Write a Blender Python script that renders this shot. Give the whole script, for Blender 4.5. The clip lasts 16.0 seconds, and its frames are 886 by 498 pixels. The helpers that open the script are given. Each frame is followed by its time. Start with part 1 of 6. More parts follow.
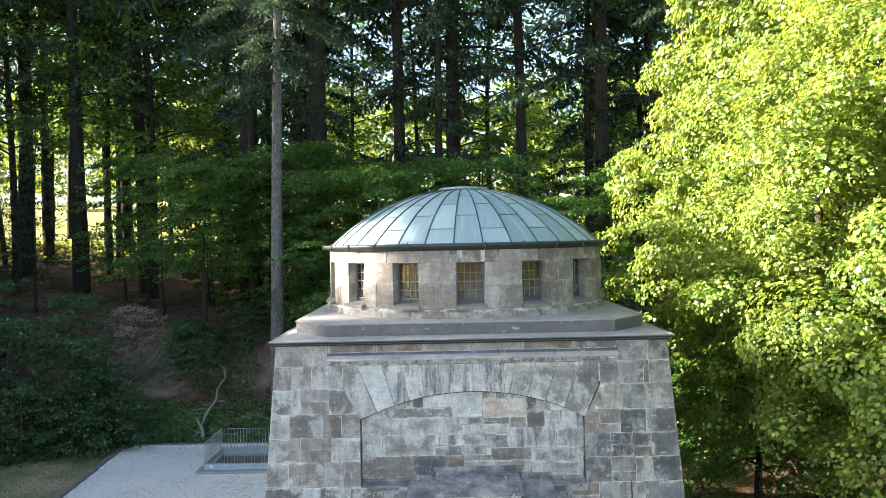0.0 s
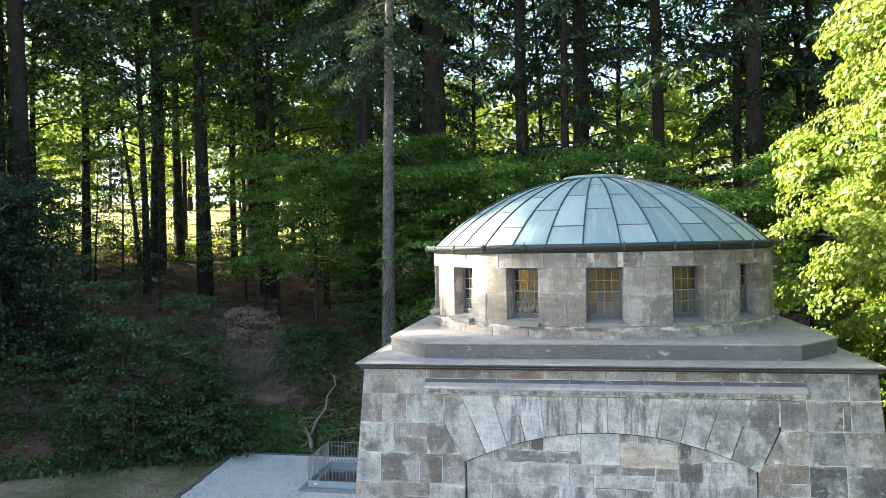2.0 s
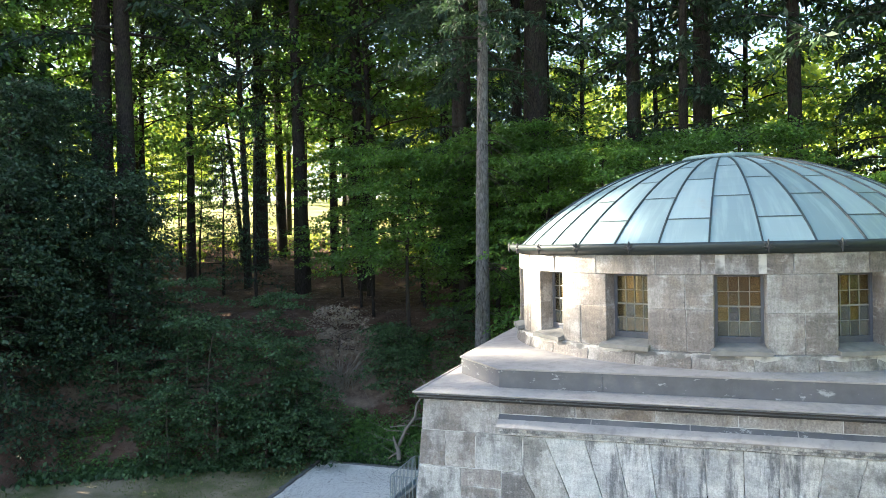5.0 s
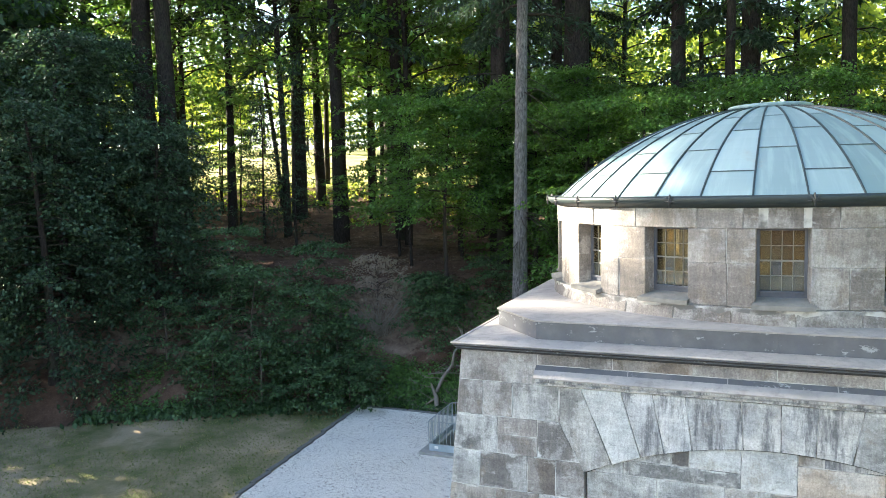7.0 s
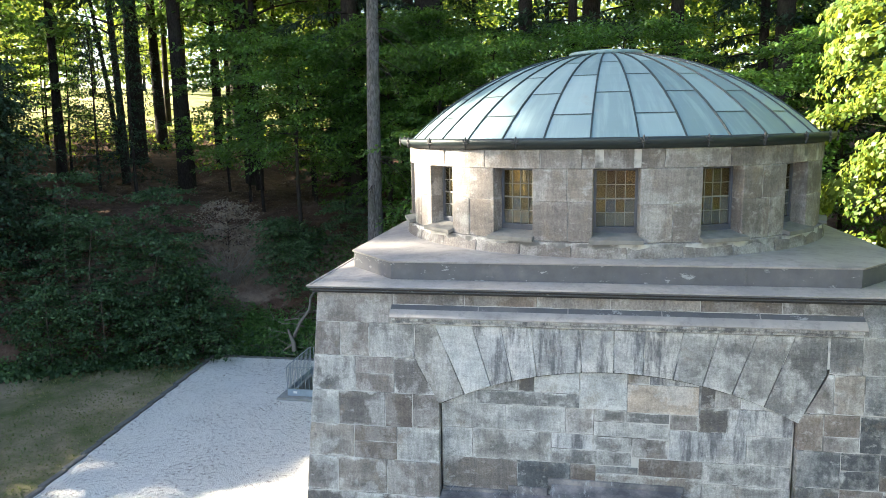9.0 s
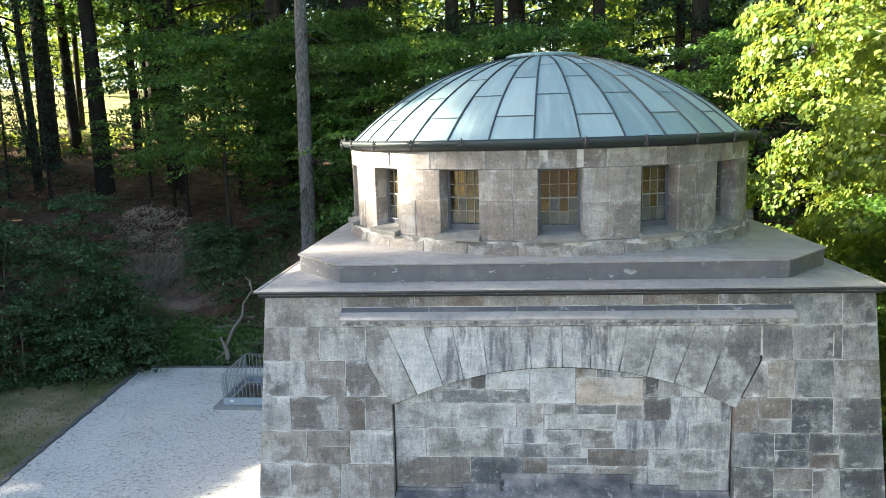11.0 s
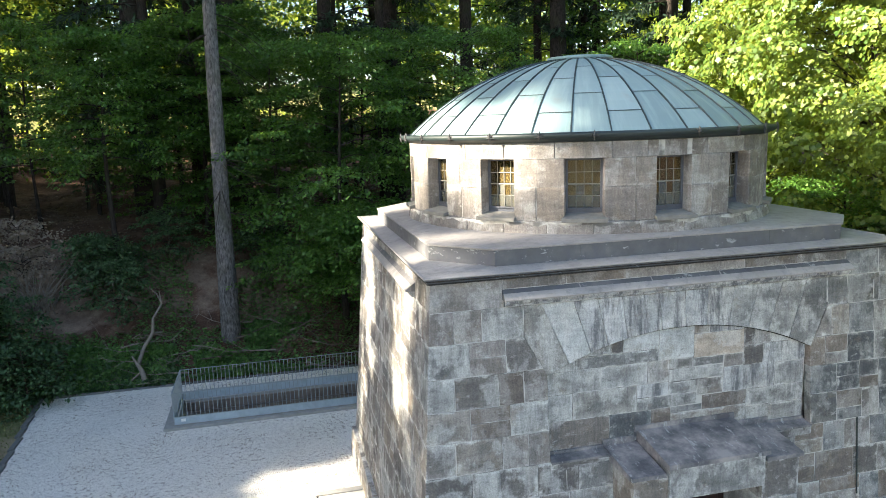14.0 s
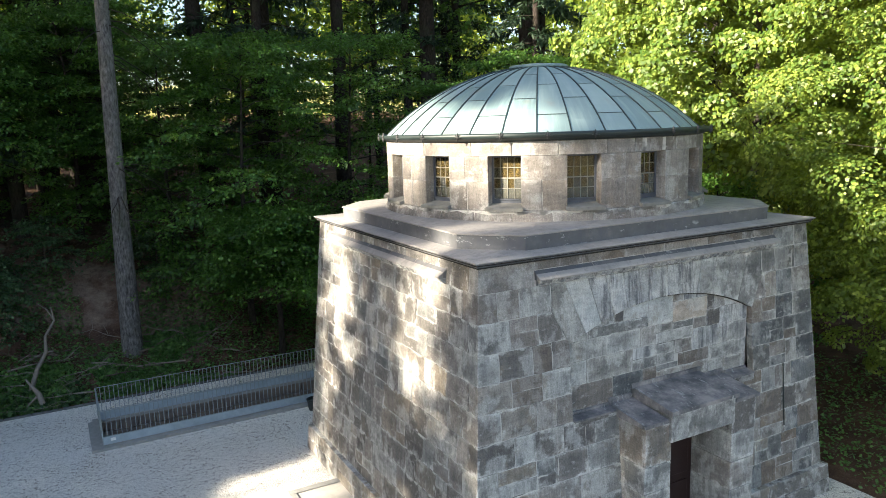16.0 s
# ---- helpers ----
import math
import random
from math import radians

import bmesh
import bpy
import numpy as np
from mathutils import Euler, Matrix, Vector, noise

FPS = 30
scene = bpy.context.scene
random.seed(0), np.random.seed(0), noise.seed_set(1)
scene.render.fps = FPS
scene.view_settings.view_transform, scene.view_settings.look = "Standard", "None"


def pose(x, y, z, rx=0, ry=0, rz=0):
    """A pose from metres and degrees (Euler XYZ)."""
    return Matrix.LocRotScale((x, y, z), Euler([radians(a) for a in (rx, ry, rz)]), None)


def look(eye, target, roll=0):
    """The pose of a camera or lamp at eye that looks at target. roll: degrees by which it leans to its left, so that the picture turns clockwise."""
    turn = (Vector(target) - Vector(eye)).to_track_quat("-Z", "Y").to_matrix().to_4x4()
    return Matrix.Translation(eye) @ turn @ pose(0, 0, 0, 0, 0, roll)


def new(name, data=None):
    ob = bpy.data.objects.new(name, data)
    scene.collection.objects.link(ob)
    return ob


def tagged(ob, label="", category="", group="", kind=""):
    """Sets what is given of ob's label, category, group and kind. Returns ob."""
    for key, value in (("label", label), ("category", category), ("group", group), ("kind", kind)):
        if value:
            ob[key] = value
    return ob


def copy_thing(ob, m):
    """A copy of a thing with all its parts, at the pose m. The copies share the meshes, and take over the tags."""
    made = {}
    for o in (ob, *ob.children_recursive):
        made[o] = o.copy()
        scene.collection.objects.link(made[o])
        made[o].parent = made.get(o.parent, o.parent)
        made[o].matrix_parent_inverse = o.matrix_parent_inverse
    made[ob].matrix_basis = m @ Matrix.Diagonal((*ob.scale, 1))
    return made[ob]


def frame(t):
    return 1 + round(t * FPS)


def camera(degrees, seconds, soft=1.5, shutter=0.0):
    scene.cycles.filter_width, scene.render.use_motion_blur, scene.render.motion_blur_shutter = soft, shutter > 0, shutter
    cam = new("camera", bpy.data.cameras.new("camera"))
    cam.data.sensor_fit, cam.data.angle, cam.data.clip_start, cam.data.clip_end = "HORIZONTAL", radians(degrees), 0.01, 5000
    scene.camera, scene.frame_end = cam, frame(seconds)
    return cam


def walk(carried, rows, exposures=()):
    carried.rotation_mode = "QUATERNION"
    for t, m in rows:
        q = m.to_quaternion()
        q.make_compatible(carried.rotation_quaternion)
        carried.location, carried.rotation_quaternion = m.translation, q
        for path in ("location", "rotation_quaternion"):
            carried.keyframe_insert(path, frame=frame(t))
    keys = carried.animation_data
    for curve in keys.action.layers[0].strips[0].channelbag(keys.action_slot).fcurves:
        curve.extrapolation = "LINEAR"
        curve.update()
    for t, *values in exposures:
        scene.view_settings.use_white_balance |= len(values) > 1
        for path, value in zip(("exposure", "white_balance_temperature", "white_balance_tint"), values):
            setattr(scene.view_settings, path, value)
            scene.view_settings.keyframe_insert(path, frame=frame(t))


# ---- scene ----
cam = camera(63.4, 16.0, soft=0.85)
EXPOSURES = [(0, 3.47), (2, 3.57), (4.5, 3.69), (7.2, 3.78), (8.5, 3.55), (10, 3.45), (12.5, 3.43), (13.5, 3.30), (14.5, 3.05), (15.3, 2.82), (16, 2.78)]
PATH = [
    (0, (-0.472, -14.234, 7.862), (-0.479, -12.234, 7.839), -1.2),
    (0.5, (-0.47, -13.679, 7.872), (-0.476, -11.68, 7.849), -1.2),
    (1, (-0.484, -12.961, 7.874), (-0.51, -10.962, 7.852), -1.2),
    (1.5, (-0.471, -12.132, 7.87), (-0.685, -10.143, 7.852), -1.3),
    (2, (-0.477, -11.394, 7.867), (-0.831, -9.426, 7.85), -1.2),
    (2.5, (-0.46, -10.699, 7.881), (-0.816, -8.731, 7.861), -1.3),
    (3, (-0.45, -10.034, 7.869), (-0.808, -8.066, 7.85), -1.2),
    (3.5, (-0.469, -9.421, 7.897), (-0.836, -7.455, 7.875), -1.3),
    (4, (-0.489, -8.994, 7.909), (-0.969, -7.053, 7.89), -1.3),
    (4.5, (-0.521, -8.822, 7.908), (-1.105, -6.91, 7.891), -1.3),
    (7, (-0.516, -8.858, 7.973), (-1.266, -7.012, 7.805), -1.3),
    (7.5, (-0.486, -8.91, 7.943), (-1.235, -7.072, 7.699), -1.3),
    (8, (-0.462, -8.907, 7.939), (-1.213, -7.079, 7.627), -1.3),
    (8.5, (-0.467, -8.959, 7.89), (-1.055, -7.074, 7.576), -1.0),
    (9, (-0.471, -8.947, 7.952), (-0.835, -7.009, 7.622), -1.1),
    (9.5, (-0.461, -8.969, 7.929), (-0.725, -7.013, 7.605), -1.2),
    (10, (-0.44, -8.965, 7.96), (-0.683, -7.007, 7.63), -1.4),
    (12.5, (-2.55, -9.309, 7.999), (-2.476, -7.339, 7.661), -1.8),
    (13, (-3.536, -9.372, 8.01), (-3.372, -7.408, 7.67), -1.9),
    (13.5, (-4.66, -9.396, 8.0), (-4.386, -7.445, 7.659), -1.8),
    (14, (-5.952, -9.349, 7.991), (-5.498, -7.432, 7.648), -1.9),
    (14.5, (-7.442, -9.215, 7.979), (-6.773, -7.362, 7.635), -1.9),
    (15, (-8.817, -9.072, 7.951), (-7.933, -7.311, 7.607), -1.8),
    (15.5, (-9.291, -9.04, 7.962), (-8.35, -7.308, 7.62), -1.7),
    (16, (-9.484, -9.03, 8.001), (-8.542, -7.3, 7.657), -1.7),
]
walk(cam, [(t, look(eye, target, roll)) for t, eye, target, roll in PATH], EXPOSURES)

# ---- world, sun, exposure ----
SUN_EL, SUN_AZ = 23.0, -1.0          # degrees; azimuth turned from -x towards -y
world = bpy.data.worlds.new("sky")
scene.world = world
world.use_nodes = True
_n = world.node_tree.nodes
_sky = _n.new("ShaderNodeTexSky")
_sky.sky_type = "NISHITA"
_sky.sun_disc = False
_sky.dust_density = 1.7
_sky.sun_elevation = radians(SUN_EL)
_sky.sun_rotation = radians(270 - SUN_AZ)
_n["Background"].inputs["Strength"].default_value = 0.057
world.node_tree.links.new(_sky.outputs["Color"], _n["Background"].inputs["Color"])
_sun = new("sun", bpy.data.lights.new("sun", "SUN"))
_sun.data.energy = 3.9
_sun.data.angle = radians(0.9)
_sun.data.color = (1.0, 0.88, 0.70)
_e, _a = radians(SUN_EL), radians(SUN_AZ)
_sun.matrix_world = look((-80 * math.cos(_e) * math.cos(_a), -80 * math.cos(_e) * math.sin(_a), 80 * math.sin(_e)), (0, 0, 0))

# ---- materials ----


class Mat:
    """A small node builder round one Principled material."""

    def __init__(self, name, rough=0.8, metal=0.0, spec=0.5):
        self.m = bpy.data.materials.new(name)
        self.m.use_nodes = True
        self.t = self.m.node_tree
        self.b = self.t.nodes["Principled BSDF"]
        self.b.inputs["Roughness"].default_value = rough
        self.b.inputs["Metallic"].default_value = metal
        self.b.inputs["Specular IOR Level"].default_value = spec
        self.co = self.n("ShaderNodeNewGeometry").outputs["Position"]

    def n(self, kind, **props):
        node = self.t.nodes.new(kind)
        for k, v in props.items():
            node.inputs[k].default_value = v
        return node

    def link(self, a, b):
        self.t.links.new(a, b)

    def stretch(self, sx, sy, sz, co=None):
        mp = self.n("ShaderNodeMapping")
        mp.inputs["Scale"].default_value = (sx, sy, sz)
        self.link(co or self.co, mp.inputs["Vector"])
        return mp.outputs["Vector"]

    def noise(self, scale, detail=4.0, rough=0.55, co=None):
        nz = self.n("ShaderNodeTexNoise")
        nz.inputs["Scale"].default_value = scale
        nz.inputs["Detail"].default_value = detail
        nz.inputs["Roughness"].default_value = rough
        self.link(co or self.co, nz.inputs["Vector"])
        return nz.outputs["Fac"]

    def ramp(self, fac, *stops):
        r = self.n("ShaderNodeValToRGB")
        e = r.color_ramp.elements
        while len(e) < len(stops):
            e.new(0.5)
        for el, (p, c) in zip(e, stops):
            el.position = p
            el.color = (*c, 1) if len(c) == 3 else c
        self.link(fac, r.inputs["Fac"])
        return r.outputs["Color"]

    def mix(self, fac, a, b, how="MIX"):
        x = self.n("ShaderNodeMix")
        x.data_type, x.blend_type = "RGBA", how
        for sock, v in ((x.inputs[0], fac), (x.inputs[6], a), (x.inputs[7], b)):
            if isinstance(v, (int, float)):
                sock.default_value = v
            elif isinstance(v, tuple):
                sock.default_value = (*v, 1)
            else:
                self.link(v, sock)
        return x.outputs[2]

    def rnd(self):
        return self.n("ShaderNodeObjectInfo").outputs["Random"]

    def island(self):
        return self.n("ShaderNodeNewGeometry").outputs["Random Per Island"]

    def color(self, c):
        if isinstance(c, tuple):
            self.b.inputs["Base Color"].default_value = (*c, 1)
        else:
            self.link(c, self.b.inputs["Base Color"])
        return self

    def bump(self, fac, strength=0.3, dist=0.02):
        bp = self.n("ShaderNodeBump")
        bp.inputs["Strength"].default_value = strength
        bp.inputs["Distance"].default_value = dist
        self.link(fac, bp.inputs["Height"])
        self.link(bp.outputs["Normal"], self.b.inputs["Normal"])
        return self

    def roughness(self, fac, lo, hi):
        mr = self.n("ShaderNodeMapRange")
        mr.inputs["To Min"].default_value, mr.inputs["To Max"].default_value = lo, hi
        self.link(fac, mr.inputs["Value"])
        self.link(mr.outputs["Result"], self.b.inputs["Roughness"])
        return self


def g(v, r=1.0, b=1.0):
    return (v * r, v, v * b)


def stone_material(name, dark, mid, light, warm, streak=0.5, pale=0.5, soot=0.6, rim=0.4):
    """Weathered sandstone: a tone for each block, soot in its middle, lime along its edges, runs and fine bedding."""
    k = Mat(name, rough=0.85, spec=0.3)
    tone = k.ramp(k.rnd(), (0.0, dark), (0.4, mid), (0.75, light), (1.0, warm))
    off = k.n("ShaderNodeVectorMath")
    off.operation = "MULTIPLY_ADD"
    k.link(k.rnd(), off.inputs[0])
    off.inputs[1].default_value = (7.0, 3.0, 11.0)
    k.link(k.co, off.inputs[2])
    own = off.outputs[0]

    def math_node(op, x, y):
        m = k.n("ShaderNodeMath")
        m.operation = op
        for sock, v in zip(m.inputs, (x, y)):
            if isinstance(v, float):
                sock.default_value = v
            elif v is not None:
                k.link(v, sock)
        return m.outputs[0]
    sep = k.n("ShaderNodeSeparateXYZ")
    k.link(k.n("ShaderNodeTexCoord").outputs["Generated"], sep.inputs[0])
    ax, ay, az = [math_node("ABSOLUTE", math_node("SUBTRACT", o, 0.5), None) for o in sep.outputs]
    edge = math_node("MAXIMUM", math_node("MINIMUM", ax, ay), az)
    ragged = k.noise(4.0, 8, 0.62, own)
    edge = math_node("ADD", edge, math_node("MULTIPLY", math_node("SUBTRACT", ragged, 0.5), 0.7))
    middle = k.ramp(edge, (0.28, g(1.0)), (0.53, g(0.0)))
    margin = k.ramp(edge, (0.44, g(0.0)), (0.53, g(1.0)))
    blot = k.noise(1.0, 8, 0.6, k.stretch(1.4, 1.4, 2.6, own))
    black = k.mix(1.0, k.ramp(blot, (0.36, g(0.0)), (0.66, g(soot))), middle, "MULTIPLY")
    col = k.mix(black, tone, tuple(0.34 * c for c in mid))
    wall = k.noise(0.7, 8, 0.66)
    col = k.mix(k.ramp(wall, (0.45, g(0.0)), (0.60, g(0.5))), col, tuple(0.46 * c for c in mid))
    rust = k.noise(1.9, 11, 0.76, own)
    col = k.mix(k.ramp(rust, (0.56, g(0.0)), (0.63, g(0.42))), col, (0.25, 0.208, 0.155))
    lime = k.ramp(k.noise(1.6, 8, 0.68), (0.38, g(0.1)), (0.50, g(1.0)))
    col = k.mix(k.mix(1.0, k.mix(1.0, margin, lime, "MULTIPLY"), g(rim), "MULTIPLY"), col, (0.595, 0.592, 0.565))
    bloom = k.noise(1.0, 9, 0.66, k.stretch(2.0, 2.0, 1.6, own))
    col = k.mix(k.ramp(bloom, (0.50, g(0.0)), (0.575, g(pale))), col, (0.53, 0.528, 0.503))
    run = k.noise(1.0, 11, 0.74, k.stretch(7, 7, 1.0))
    col = k.mix(k.ramp(run, (0.47, g(0.0)), (0.59, g(streak))), col, (0.075, 0.08, 0.09))
    layers = k.noise(1.0, 6, 0.65, k.stretch(2.0, 2.0, 13, own))
    col = k.mix(0.14, col, k.ramp(layers, (0.38, g(0.2)), (0.62, g(0.8))), "OVERLAY")
    tooled = k.noise(1.0, 7, 0.7, k.stretch(34, 34, 7, own))
    col = k.mix(0.18, col, k.ramp(tooled, (0.36, g(0.15)), (0.64, g(0.85))), "OVERLAY")
    grain = k.noise(46, 6, 0.8)
    col = k.mix(0.30, col, k.ramp(grain, (0.38, g(0.12)), (0.62, g(0.88))), "OVERLAY")
    scuff = k.noise(1.0, 10, 0.72, k.stretch(5, 5, 9, own))
    col = k.mix(k.ramp(scuff, (0.58, g(0.0)), (0.66, g(0.4))), col, (0.60, 0.595, 0.57))
    col = k.mix(k.ramp(scuff, (0.34, g(0.45)), (0.41, g(0.0))), col, (0.07, 0.072, 0.078))
    return k.color(col).bump(k.mix(0.5, grain, tooled), 0.9, 0.016).m


M_STONE = stone_material("grey_sandstone", (0.155, 0.145, 0.136), (0.250, 0.234, 0.216), (0.362, 0.340, 0.313), (0.300, 0.256, 0.200), 0.25, 0.48, 0.75, 0.85)
M_STONE_DARK = stone_material("dark_sandstone", (0.076, 0.082, 0.088), (0.138, 0.149, 0.155), (0.240, 0.248, 0.248), (0.190, 0.175, 0.150), 0.3, 0.35, 0.75, 0.55)
M_STONE_COOL = stone_material("cool_grey_sandstone", (0.200, 0.201, 0.193), (0.310, 0.312, 0.298), (0.435, 0.437, 0.418), (0.365, 0.352, 0.318), 0.32, 0.58, 0.8, 0.9)
M_STONE_PALE = stone_material("lime_bloomed_sandstone", (0.443, 0.450, 0.446), (0.513, 0.520, 0.515), (0.551, 0.558, 0.552), (0.522, 0.500, 0.446), 0.75, 0.75, 0.6, 0.6)
M_STONE_WHITE = stone_material("whitened_sandstone", (0.518, 0.535, 0.520), (0.548, 0.563, 0.550), (0.587, 0.598, 0.582), (0.577, 0.568, 0.535), 0.0, 0.6, 0.3, 0.6)
M_STONE_BEIGE = stone_material("beige_sandstone", (0.47, 0.40, 0.325), (0.50, 0.43, 0.355), (0.52, 0.465, 0.395), (0.47, 0.365, 0.27), 0.0, 0.5, 0.2, 0.4)
M_STONE_BROWN = stone_material("brown_sandstone", (0.168, 0.145, 0.126), (0.205, 0.176, 0.152), (0.245, 0.210, 0.178), (0.205, 0.162, 0.128), 0.2, 0.25, 0.4, 0.2)
M_STONE_WARM = stone_material("warm_grey_sandstone", (0.185, 0.166, 0.149), (0.252, 0.228, 0.207), (0.315, 0.290, 0.265), (0.265, 0.228, 0.190), 0.25, 0.35, 0.35, 0.3)


def mortar():
    k = Mat("lime_mortar", 0.9)
    c = k.ramp(k.noise(3.0, 5), (0.40, (0.15, 0.146, 0.138)), (0.54, (0.50, 0.49, 0.46)))
    return k.color(c).bump(k.noise(60), 0.4, 0.01).m


def lead():
    k = Mat("weathered_lead_sheet", 0.6, 0.0, 0.3)
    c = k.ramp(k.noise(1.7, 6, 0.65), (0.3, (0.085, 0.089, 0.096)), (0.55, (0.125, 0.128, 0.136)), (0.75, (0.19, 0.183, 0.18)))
    c = k.mix(k.ramp(k.noise(1.0, 4, 0.6, k.stretch(6, 6, 1.2)), (0.5, g(0.0)), (0.7, g(0.5))), c, (0.11, 0.115, 0.14))
    c = k.mix(k.ramp(k.noise(1.0, 8, 0.75, k.stretch(4, 4, 9)), (0.60, g(0.0)), (0.63, g(0.6))), c, (0.42, 0.44, 0.44))
    return k.color(c).roughness(k.noise(6, 4), 0.42, 0.75).bump(k.noise(5, 5), 0.25, 0.02).m


def lead_dark():
    k = Mat("dark_purple_lead_sheet", 0.6, 0.0, 0.4)
    c = k.ramp(k.noise(2.2, 7, 0.7), (0.38, (0.088, 0.090, 0.100)), (0.5, (0.18, 0.175, 0.18)), (0.62, (0.31, 0.288, 0.280)))
    c = k.mix(k.ramp(k.noise(1.0, 8, 0.75, k.stretch(9, 3, 3)), (0.58, g(0.0)), (0.62, g(0.65))), c, (0.42, 0.43, 0.43))
    return k.color(c).roughness(k.noise(6, 4), 0.5, 0.8).bump(k.noise(7, 5), 0.3, 0.02).m


def lead_top():
    k = Mat("pale_lead_sheet", 0.6, 0.0, 0.5)
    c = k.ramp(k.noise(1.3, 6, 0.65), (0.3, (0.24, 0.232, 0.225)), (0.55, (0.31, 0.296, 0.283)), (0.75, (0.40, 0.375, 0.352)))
    c = k.mix(k.ramp(k.noise(7, 7, 0.75), (0.50, g(0.0)), (0.66, g(0.5))), c, (0.15, 0.146, 0.152))
    c = k.mix(k.ramp(k.noise(1.0, 8, 0.75, k.stretch(1.6, 5, 5)), (0.54, g(0.0)), (0.60, g(0.35))), c, (0.16, 0.15, 0.15))
    return k.color(c).roughness(k.noise(6, 4), 0.45, 0.75).bump(k.noise(4, 5), 0.3, 0.02).m


def copper():
    k = Mat("copper_patina", 0.5, 0.0, 0.5)
    base = k.ramp(k.rnd(), (0.0, (0.175, 0.258, 0.262)), (0.5, (0.228, 0.318, 0.320)), (1.0, (0.295, 0.395, 0.392)))
    own = k.n("ShaderNodeVectorMath")
    own.operation = "MULTIPLY_ADD"
    k.link(k.rnd(), own.inputs[0])
    own.inputs[1].default_value = (9.0, 5.0, 3.0)
    k.link(k.n("ShaderNodeTexCoord").outputs["Object"], own.inputs[2])
    run = k.noise(1.0, 5, 0.6, k.stretch(10, 1.1, 1.1, own.outputs[0]))
    c = k.mix(k.ramp(run, (0.48, g(0.0)), (0.66, g(0.45))), base, (0.34, 0.44, 0.43))
    spots = k.noise(9, 9, 0.8)
    c = k.mix(k.ramp(spots, (0.58, g(0.0)), (0.76, g(0.2))), c, (0.10, 0.14, 0.13))
    c = k.mix(k.ramp(k.noise(2.2, 4), (0.62, g(0.0)), (0.75, g(0.35))), c, (0.30, 0.25, 0.18))
    return k.color(c).roughness(k.noise(1.5, 3), 0.42, 0.54).bump(k.noise(2, 3), 0.06, 0.02).m


def plain(name, col, rough=0.6, metal=0.0, scale=12, amount=0.5, bump=0.2):
    k = Mat(name, rough, metal)
    f = k.noise(scale, 5, 0.6)
    c = k.mix(k.ramp(f, (0.35, g(0.0)), (0.7, g(amount))), col, tuple(0.5 * v for v in col))
    return k.color(c).bump(k.noise(scale * 4, 3), bump, 0.008).m


def leaf_material(name, lo, hi, thru, rough=0.5, mixf=0.4):
    """Leaf: a tone for each leaf and for each patch of the crown, with light passing through it."""
    k = Mat(name, rough, 0.0, 0.35)
    c = k.ramp(k.island(), (0.0, lo), (0.6, tuple(0.65 * a + 0.35 * b for a, b in zip(lo, hi))), (1.0, tuple(1.2 * b for b in hi)))
    c = k.mix(k.ramp(k.noise(0.55, 3), (0.35, g(0.0)), (0.65, g(0.55))), c, lo)
    tr = k.n("ShaderNodeBsdfTranslucent")
    k.link(k.mix(0.5, c, thru), tr.inputs["Color"])
    k.color(c)
    mx = k.n("ShaderNodeMixShader")
    mx.inputs[0].default_value = mixf
    k.link(k.b.outputs[0], mx.inputs[1])
    k.link(tr.outputs[0], mx.inputs[2])
    k.link(mx.outputs[0], k.t.nodes["Material Output"].inputs["Surface"])
    return k.m


def bark(name, dark, light):
    k = Mat(name, 0.9, 0.0, 0.2)
    f = k.noise(1.0, 6, 0.7, k.stretch(17, 17, 5.5))
    c = k.ramp(f, (0.35, dark), (0.65, light))
    c = k.mix(k.ramp(k.noise(1.4, 4), (0.5, g(0.0)), (0.7, g(0.45))), c, (0.05, 0.06, 0.03))
    return k.color(c).bump(f, 0.9, 0.04).m


M_MORTAR, M_LEAD, M_LEAD_TOP, M_COPPER = mortar(), lead(), lead_top(), copper()
M_LEAD_DARK = lead_dark()
# dark seams; also paints the shade band at the dome panels' folds
M_SEAM = plain("dark_copper_seam", (0.03, 0.048, 0.05), 0.5)
M_SILL = plain("weathered_sill_stone", (0.23, 0.225, 0.205), 0.85, 0.0, 7, 0.6, 0.4)
M_LIME = plain("white_lime_pointing", (0.50, 0.49, 0.46), 0.9, 0.0, 9, 0.35, 0.4)
# near-black colour standing in for shade in narrow gaps
M_SHADE_GAP = plain("painted_shade_gap", (0.035, 0.034, 0.033), 0.95)
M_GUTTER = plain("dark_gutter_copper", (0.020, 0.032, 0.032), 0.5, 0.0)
M_ORNAMENT = plain("dark_lead_ornament", (0.05, 0.052, 0.052), 0.6)
M_LEADBAR = plain("window_lead_bar", (0.24, 0.235, 0.21), 0.5)
M_FRAME = plain("grey_painted_window_frame", (0.085, 0.095, 0.12), 0.5)
M_OCHRE = plain("ochre_interior_plaster", (0.15, 0.11, 0.045), 0.8, 0.0, 3, 0.3)
M_DOOR = plain("dark_oxblood_door", (0.024, 0.009, 0.008), 0.45)
M_STEEL = plain("galvanised_steel", (0.30, 0.34, 0.35), 0.45, 0.2, 20, 0.35)
M_PLATE = plain("galvanised_kick_plate", (0.36, 0.44, 0.50), 0.5, 0.1, 5, 0.4)
M_WHITE = plain("white_label", (0.8, 0.8, 0.78), 0.5)
M_PIT = plain("brown_pit_stone", (0.20, 0.165, 0.14), 0.9, 0.0, 4, 0.6, 0.6)
M_KERB = plain("weathered_kerb_stone", (0.14, 0.14, 0.135), 0.9, 0.0, 9, 0.6, 0.6)
M_COPING = plain("worn_grey_coping_stone", (0.30, 0.30, 0.285), 0.9, 0.0, 7, 0.5, 0.5)
